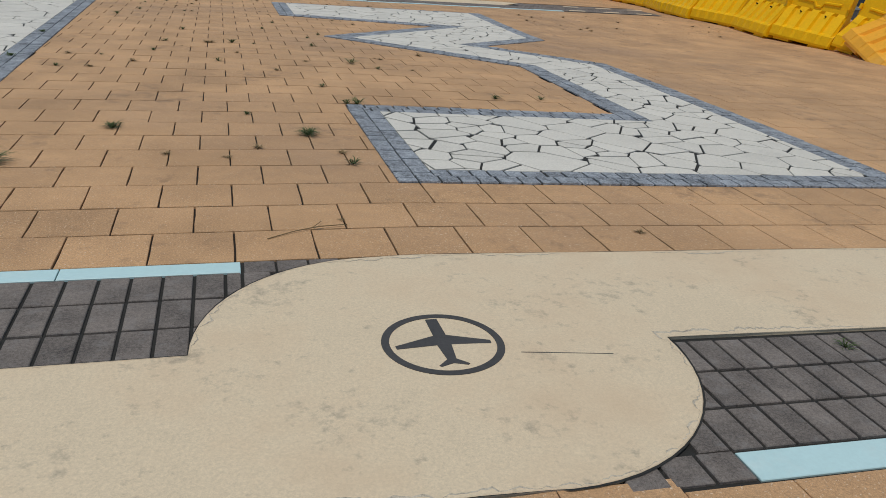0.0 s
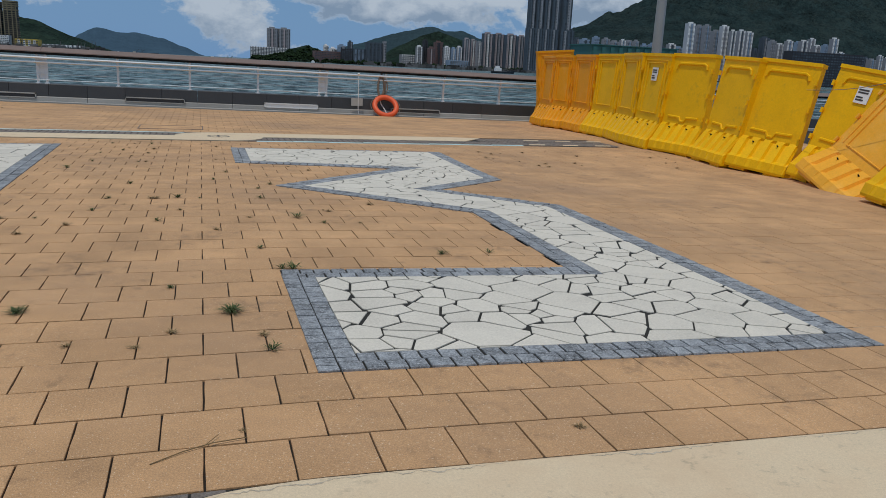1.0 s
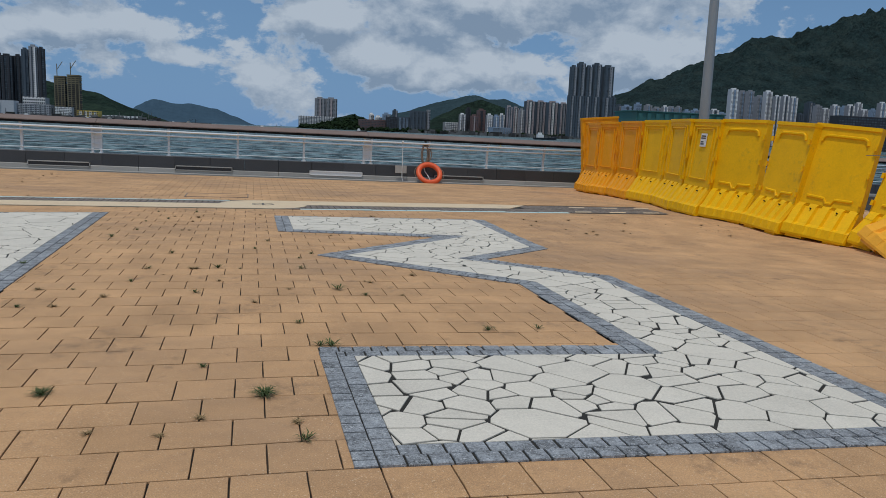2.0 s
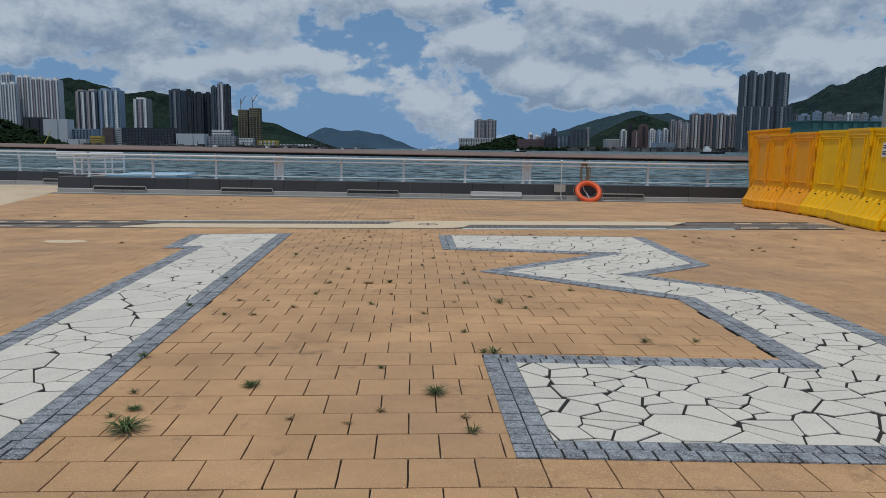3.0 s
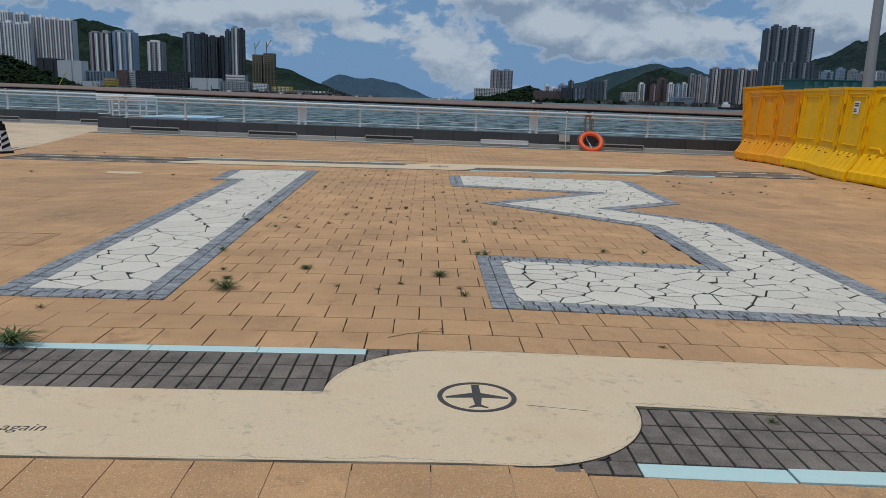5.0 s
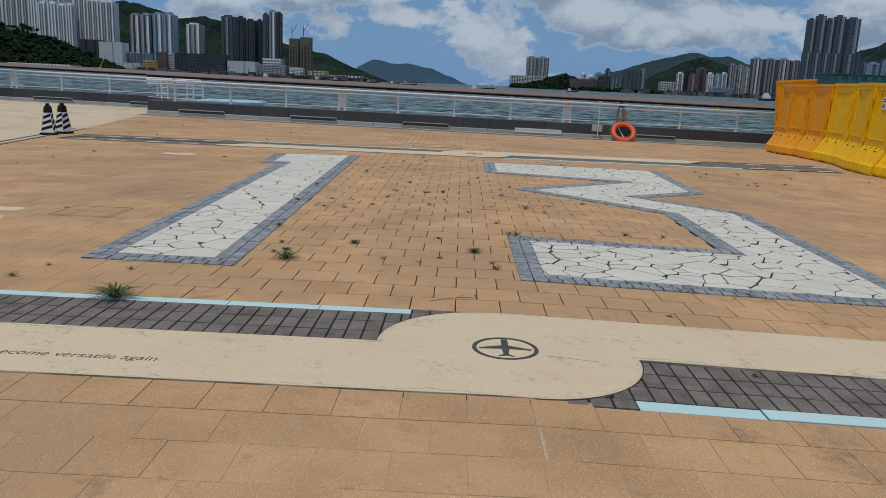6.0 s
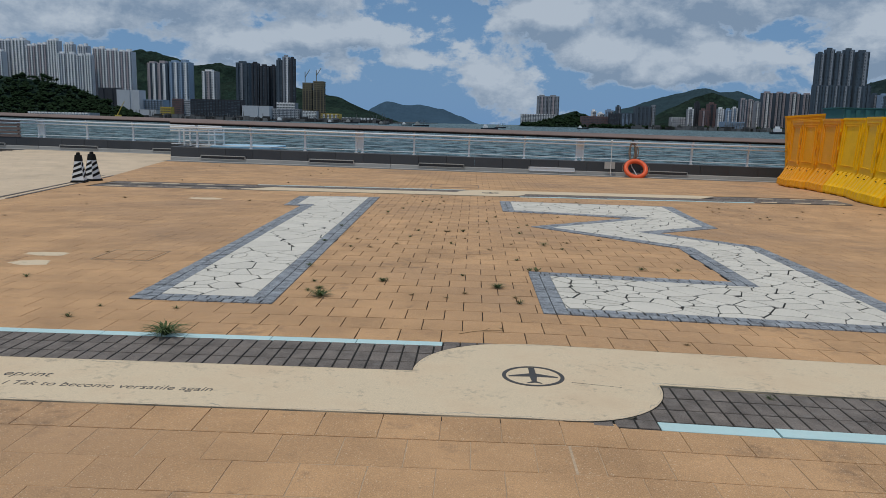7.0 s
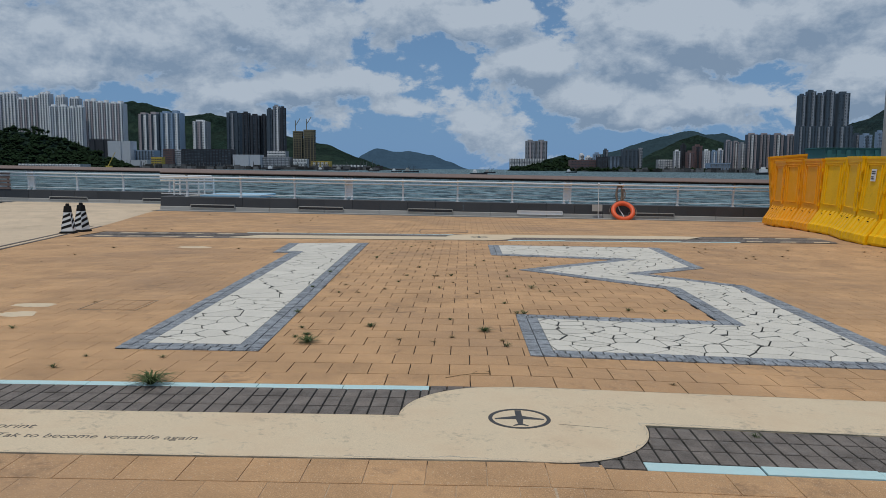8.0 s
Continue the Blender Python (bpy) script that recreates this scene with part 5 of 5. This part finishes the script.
block(-356, -337, 60, "white", 1.58, 3, label=TOWER, strip="pink")
DARK = "far dark grey residential tower with many windows"
block(-311, -294, 71.5, "slate", 1.60, 3, label=DARK, strip="grey")
block(-291, -281, 71, "dark", 1.56, 2, label=DARK)
block(-280, -268, 68, "dark", 1.56, 2, label=DARK)
block(-266, -258, 68, "dark", 1.57, 2, label=DARK)
block(-258, -251, 76, "slate", 1.55, 1, label=DARK)
block(-250, -241, 80, "grey", 1.55, 2, label="far tall grey tower with a pale front", strip="white")
block(-240.5, -234, 78, "dark", 1.55, 1, label=DARK)
# low buildings along the left waterfront
LOW = "far low waterfront building"
block(-494, -470, 36, "dark", 1.42, 2, 4, False, "far low dark glass block beside a pale grey hall", "hall")
block(-470, -440, 34, "pale", 1.42, 1, 3, False, "far pale grey windowless hall", "hall")
block(-438, -408, 22, "blue", 1.44, 5, 4, False, "far low blue and grey school block", "low_building", "slate")
block(-440, -418, 9, "pale", 1.40, 1, 2, False, LOW, "hall")
block(-412, -398, 13, "ochre", 1.38, 2, 2, False, "far small bright yellow building", "low_building")
block(-396, -383, 24, "brick", 1.41, 3, 4, False, "far low red and grey block", "low_building", "brick")
block(-383, -372, 23, "pale", 1.42, 3, 4, False, LOW, "low_building")
block(-371, -306, 24, "dark", 1.42, 8, 6, False, "far broad dark office block", "office_block")
block(-304, -268, 17, "pale", 1.42, 1, 3, False, LOW, "hall")
block(-266, -228, 14, "grey", 1.44, 5, 3, False, LOW, "low_building", "pale")
block(-258, -234, 22, "white", 1.50, 4, 3, False, "far white podium under a dark tower", "low_building")
block(-224, -206, 12, "white", 1.42, 3, 3, False, LOW, "low_building")
block(-200, -176, 9, "ochre", 1.46, 3, 2, False, "far small sheds and silos on the quay", "low_building", "white")
block(-172, -130, 4.5, "white", 1.46, 6, 1, False, "far low white sheds on the quay", "shed", "grey")
block(-590, -508, 3.5, "white", 1.02, 12, 1, False, "long low white waterfront shed", "shed")


def quay_clutter(name, x0, x1, k, count, seed, label):
    """Sheds, stacks and plant on a far quay, too many and too small to count."""
    rng = random.Random(seed)
    bm = bmesh.new()
    for _ in range(count):
        x, w, h = rng.uniform(x0, x1) * k, rng.uniform(2, 13), rng.choice((1.5, 2.5, 3, 4, 6))
        y = 1000 * k + rng.uniform(-6, 6)
        box(bm, x, x + w, y, y + 4, SEA_Z, SEA_Z + 2.2 + h)
        if rng.random() < 0.2:
            tube(bm, (x, y, SEA_Z), (x + rng.uniform(-4, 4), y, SEA_Z + rng.uniform(8, 17)), 0.45, n=4)
    return tagged(part(name, bm, M_QUAY), label, "quay", kind="stuff")


quay_clutter("quay_clutter", -470, -112, 1.36, 260, 31, "dark jumble of sheds and plant along the far quay")
quay_clutter("esplanade_clutter", 200, 440, 1.5, 120, 33, "low dark sheds along the far esplanade")


def site_tower(x0, x1, top, k):
    ob = thing("scaffolded_tower", pose(x0 * k, 1000 * k, SEA_Z + 1.5), "far unfinished tower in ochre scaffolding with a crane", "building", "far buildings")
    w, h = (x1 - x0) * k, top * k
    bm = bmesh.new()
    box(bm, w * 0.06, w * 0.94, 1, w, 0, h)
    part("core", bm, FACADES["dark"], ob)
    for r in range(22):
        bm = bmesh.new()
        box(bm, w * (0.1 if r % 5 == 2 else 0), w * (0.85 if r % 5 == 3 else 1), -0.6, w * 0.9, h * (r + 0.3) / 22, h * (r + (0.95 if r > 16 else 0.58)) / 22)
        part("scaffold_lift", bm, M_SCAFFOLD, ob)
    for c in (0.02, 0.3, 0.62, 0.9):
        bm = bmesh.new()
        box(bm, w * c, w * (c + 0.08), -1.0, -0.62, 0, h * (0.96 + 0.05 * math.sin(40 * c)))
        part("scaffold_mast", bm, M_SCAFFOLD, ob)
    bm = bmesh.new()
    tube(bm, (w * 0.3, 0, h), (w * 0.3, 0, h + 20), 0.7, n=4)
    tube(bm, (w * 0.3, 0, h + 10), (w * 0.3 + 9, 0, h + 24), 0.6, n=4)
    part("crane", bm, M_SCAFFOLD, ob)


site_tower(-224, -212, 49, 1.46)
site_tower(-210, -196, 51, 1.46)
crane = thing("quay_crane", pose(-470 * 1.0, 1000, SEA_Z + 1.5), "small yellow mobile crane on the far quay", "crane")
bm = bmesh.new()
box(bm, -3, 5, -1.5, 1.5, 0, 3)
part("carrier", bm, FACADES["ochre"], crane)
bm = bmesh.new()
tube(bm, (0, 0, 3), (10, 0, 21), 0.7, 0.4, n=6)
part("jib", bm, FACADES["ochre"], crane)

# middle and right shore
block(60, 104, 14, "white", 1.95, 9, 4, False, "far pale terrace of flats", "low_building", "grey")
block(80, 93, 37, "grey", 2.0, 3, label="far brown-grey slab tower over the headland", strip="pink")
block(94, 108, 37, "grey", 2.0, 3, label="far brown-grey slab tower over the headland", strip="pink")
block(138, 172, 13, "brick", 1.72, 6, 3, False, "far low red-brown block", "low_building")
for a, b, t, s in ((150, 156, 20, "white"), (158, 166, 17, "white"), (168, 178, 21, "blue"), (181, 187, 26, "slate")):
    block(a, b, t, s, 1.8, 2, 5, label="far small tower block", strip="grey")
block(173, 186, 17, "dark", 1.70, 3, 5, False, DARK)
block(187, 206, 18, "slate", 1.70, 4, 6, False, "far blue glass office block", "office_block", "blue")
block(206, 226, 27, "slate", 1.68, 4, 8, False, "far blue-grey glass office tower", "office_tower")
block(227, 231, 29, "grey", 1.68, 1, 8, False, "far slim grey tower", "office_tower")
block(252, 270, 14, "white", 1.66, 4, 3, False, "far white block with a dark sign band", "low_building", "grey")
for a, b, t, s, p in ((272, 280, 25, "white", "grey"), (281, 287, 33, "dark", None), (288, 297, 24, "brick", "pink"), (297, 308, 32, "brick", "dark"), (310, 318, 26, "white", None), (320, 327, 25, "blue", "white"), (328, 335, 27, "white", "blue"),
                      (337, 346, 38, "pink", "grey"), (347, 355, 37, "pink", "white"), (356, 363, 35, "grey", "white"), (365, 378, 47, "pink", "white"), (381, 394, 47, "pink", "grey"), (398, 412, 47, "pink", "white"), (415, 427, 46, "pink", "grey")):
    block(a, b, t, s, 1.60 + rng.uniform(0, 0.1), 3, label="far residential tower block across the harbour", strip=p)
block(318, 345, 10, "blue", 1.55, 6, 3, False, "far low blue-grey waterfront block", "low_building", "grey")
for a, b, t in ((428, 437, 97), (438.5, 449, 102), (450.5, 460, 98), (461.5, 473, 102), (477.5, 492, 100)):
    block(a, b, t, "slate", 1.55, 2, 26, label="far very tall dark blue-grey residential tower", name="high_tower", strip="grey")
    block(a - 0.7, b + 0.9, 58, "slate", 1.545, 3, 14, False, "far dark lower shaft of a tall tower", "high_tower_shaft", "grey")
block(493, 498, 58, "slate", 1.55, 1, 14, label=DARK)
x = 500.0
while x < 1080:
    w = rng.uniform(7, 13)
    t = rng.uniform(44, 52)
    if 668 < x < 785:
        t = rng.uniform(70, 84)
    elif 800 < x < 960:
        t = rng.uniform(58, 76)
    block(x, x + w, t, rng.choice(("white", "white", "blue", "slate", "grey")), 1.65 + rng.uniform(0, 0.15), 3, 12, label="far pale tower block below the great hill", strip=rng.choice(("slate", "grey", "blue")))
    x += w + rng.uniform(0.5, 7)
block(870, 1010, 50, "dark", 1.55, 14, 6, False, "far broad dark block below the great hill", "office_block")


# ---- boats ----
def boat(x, k, length, label, mast=True):
    ob = thing("boat", pose(x * k, 1000 * k, SEA_Z), label, "boat", "boats in the harbour")
    l, b = length / 2, length * 0.13
    bm = bmesh.new()
    prof = [(-l, 0.6), (-l * 0.9, 1.0), (0, 1.0), (l * 0.6, 0.8), (l, 0.05)]
    lo = [bm.verts.new((x0, s * b * q * 0.8, -0.5)) for s in (-1, 1) for x0, q in (prof if s < 0 else prof[::-1])]
    hi = [bm.verts.new((x0 * 1.05, s * b * q, length * (0.08 + 0.05 * max(0, x0 / l)))) for s in (-1, 1) for x0, q in (prof if s < 0 else prof[::-1])]
    for i in range(len(lo)):
        j = (i + 1) % len(lo)
        bm.faces.new((lo[i], lo[j], hi[j], hi[i]))
    bm.faces.new(hi)
    part("hull", bm, M_NAVY, ob)
    bm = bmesh.new()
    box(bm, -l * 0.75, -l * 0.2, -b * 0.7, b * 0.7, length * 0.08, length * 0.22)
    box(bm, -l * 0.65, -l * 0.35, -b * 0.5, b * 0.5, length * 0.22, length * 0.30)
    part("cabin", bm, M_WHITE if not mast else M_KERB, ob)
    if mast:
        for q in (-0.3, 0.35):
            bm = bmesh.new()
            tube(bm, (l * q, 0, length * 0.1), (l * q, 0, length * 0.45), length * 0.012, n=5)
            tube(bm, (l * q, 0, length * 0.3), (l * (q + 0.35), 0, length * 0.42), length * 0.01, n=5)
            part("mast", bm, M_NAVY, ob)


boat(-69, 0.75, 15, "dark working boat with masts on the harbour")
boat(-88, 0.85, 12, "small dark boat on the harbour", False)
boat(20, 0.55, 12, "small ferry with a white cabin on the harbour", False)
boat(34, 0.75, 11, "dark barge on the harbour")
boat(140, 0.95, 14, "white motor boat on the harbour", False)
boat(-118, 0.95, 14, "dark moored boat near the far quay", True)
boat(-160, 1.1, 20, "dark moored barge near the far quay", True)
boat(-185, 1.1, 16, "dark moored boat near the far quay", False)
boat(395, 0.8, 26, "long dark barge near the far towers", False)
boat(-250, 1.15, 22, "dark moored barge near the far quay", False)

marker = thing("marker_buoy", pose(74.5, 225, SEA_Z), "small yellow marker buoy floating on the harbour", "buoy")
bm = bmesh.new()
tube(bm, (0, 0, -0.2), (0, 0, 0.45), 0.75, 0.6, n=14)
part("float", bm, FACADES["ochre"], marker)
bm = bmesh.new()
tube(bm, (0, 0, 0.45), (0, 0, 1.2), 0.12, 0.08, n=8)
part("topmark", bm, FACADES["ochre"], marker)
# ---- pavers ----
def pavers():
    rng = random.Random(3)
    shared = {}
    for key, g in (("wide", 0.0037), ("tight", 0.0022)):
        shared[key] = []
        for _ in range(14):
            # slightly chipped, uneven edges
            full = bmesh.new()
            a, b, c = g, g * 1.35, STEP
            ring = [(a, b), (0.1, b), (0.2, b), (c - a, b), (c - a, 0.1), (c - a, 0.2), (c - a, c - b), (0.2, c - b), (0.1, c - b), (a, c - b), (a, 0.2), (a, 0.1)]
            j = g * 0.42
            ring = [(x + rng.uniform(-j, j), y + rng.uniform(-j, j)) for x, y in ring]
            slab(full, ring, -0.02, 0.0, 0.0018 if key == "wide" else 0.0013)
            me = bpy.data.meshes.new("paver")
            full.to_mesh(me)
            full.free()
            me.materials.append(M_PAVER)
            shared[key].append(me)
    rest, pale = bmesh.new(), bmesh.new()
    rows = [(1.647 - STEP * (k + 1), 0.08 + 0.15 * (k % 2)) for k in range(22)]
    rows += [(3.005 + STEP * k, 0.012 + 0.147 * (k % 2)) for k in range(80)]
    beyond = [(15.235 + STEP * k, 0.003 + 0.147 * (k % 2)) for k in range(36)]
    for r, (y, off) in enumerate(rows + beyond):
        k0 = math.floor((-16.0 - off) / STEP)
        for k in range(k0, k0 + 100):
            x = off + k * STEP
            edge = -8.0 - 0.135 * max(0.0, y - 11.0)
            # past the far band the courses start afresh
            lo, hi = x, x + STEP
            if r >= len(rows):
                lo, hi = max(lo, -8.05), min(hi, 8.05)
            elif y > 13.7:
                if lo > -8.05 and hi < 8.05:
                    continue
                lo, hi = (lo, min(hi, -8.05)) if lo < 0 else (max(lo, 8.05), hi)
            if hi - lo < 0.012:
                continue
            if y > WALL_Y - 0.55 and x > CORNER_X - 0.2:
                continue
            if y > WALL_LEFT_Y - 0.5 or x > 14.0:
                continue
            if all(covered(x + a, y + b) for a in (0.02, 0.28) for b in (0.02, 0.28)):
                continue
            near = (-1.5 < x < 2.1 and 2.9 < y < 7.6) or (-1.6 < x < 2.2 and 0.2 < y < 1.6)
            cut = 1.597 - y if r == 0 and x > 0.72 else STEP
            if near and cut == STEP:
                ob = new("paver", rng.choice(shared["wide" if y > 2.9 else "tight"]))
                ob.parent = ground
                # a hand's breadth of lean follows the fall of the ground
                ob.location = (x, y, ground_z(x, y + 0.15) + (0.0022 if r == 0 else rng.uniform(-0.0016, 0.0012)))
                ob.rotation_euler = (0, math.atan2(ground_z(x, y) - ground_z(x + STEP, y), STEP), 0)
                continue
            g = 0.0037 if (-1.8 < x < 3.0 or (x > 0 and y < 8.0)) and y > 2.9 else 0.0017
            v = g * 1.35
            q = [(lo + g, y + v), (hi - g, y + v), (hi - g, y + cut - v), (lo + g, y + cut - v)]
            top = 0.0022 if r == 0 else rng.uniform(-0.001, 0.001)
            if abs(x + 0.15 - edge) > 0.4:
                slab(pale if x < edge else rest, q, -0.02, top, 0.002, ground_z)
                continue
            # cut along the slanting line where the pale paving begins
            a, b = ((-8.0, 0.0), (-8.0, 11.0)) if y < 11.0 else ((-8.0, 11.0), (-10.7, 31.0))
            for bm, piece in ((pale, clip(q, a, b)), (rest, clip(q, b, a))):
                piece = tidy(piece, 0.006)
                if len(piece) > 2 and area(piece) > 0.001:
                    slab(bm, piece, -0.02, top, 0.002, ground_z)
    for o in (0.0, 0.22):
        strip = bmesh.new()
        for k in range(4):
            y0, y1 = 11.0 + 1.4 * k, 12.4 + 1.4 * k
            q = [(-8.0 - 0.135 * (yy - 11.0) - o + dx, yy) for yy, dx in ((y0 + 0.004, -0.03), (y0 + 0.004, 0.03), (y1 - 0.004, 0.03), (y1 - 0.004, -0.03))]
            z = ground_z(q[0][0], y0 + 0.7)
            slab(strip, q, z - 0.03, z + 0.012, 0.003)
        part("edging_strip", strip, M_DARK, ground, "narrow dark edging where the pale paving begins")
    tagged(part("pavers", rest, M_PAVER, ground), kind="stuff")
    tagged(part("pale_pavers", pale, M_PAVER_PALE, ground), kind="stuff")


pavers()
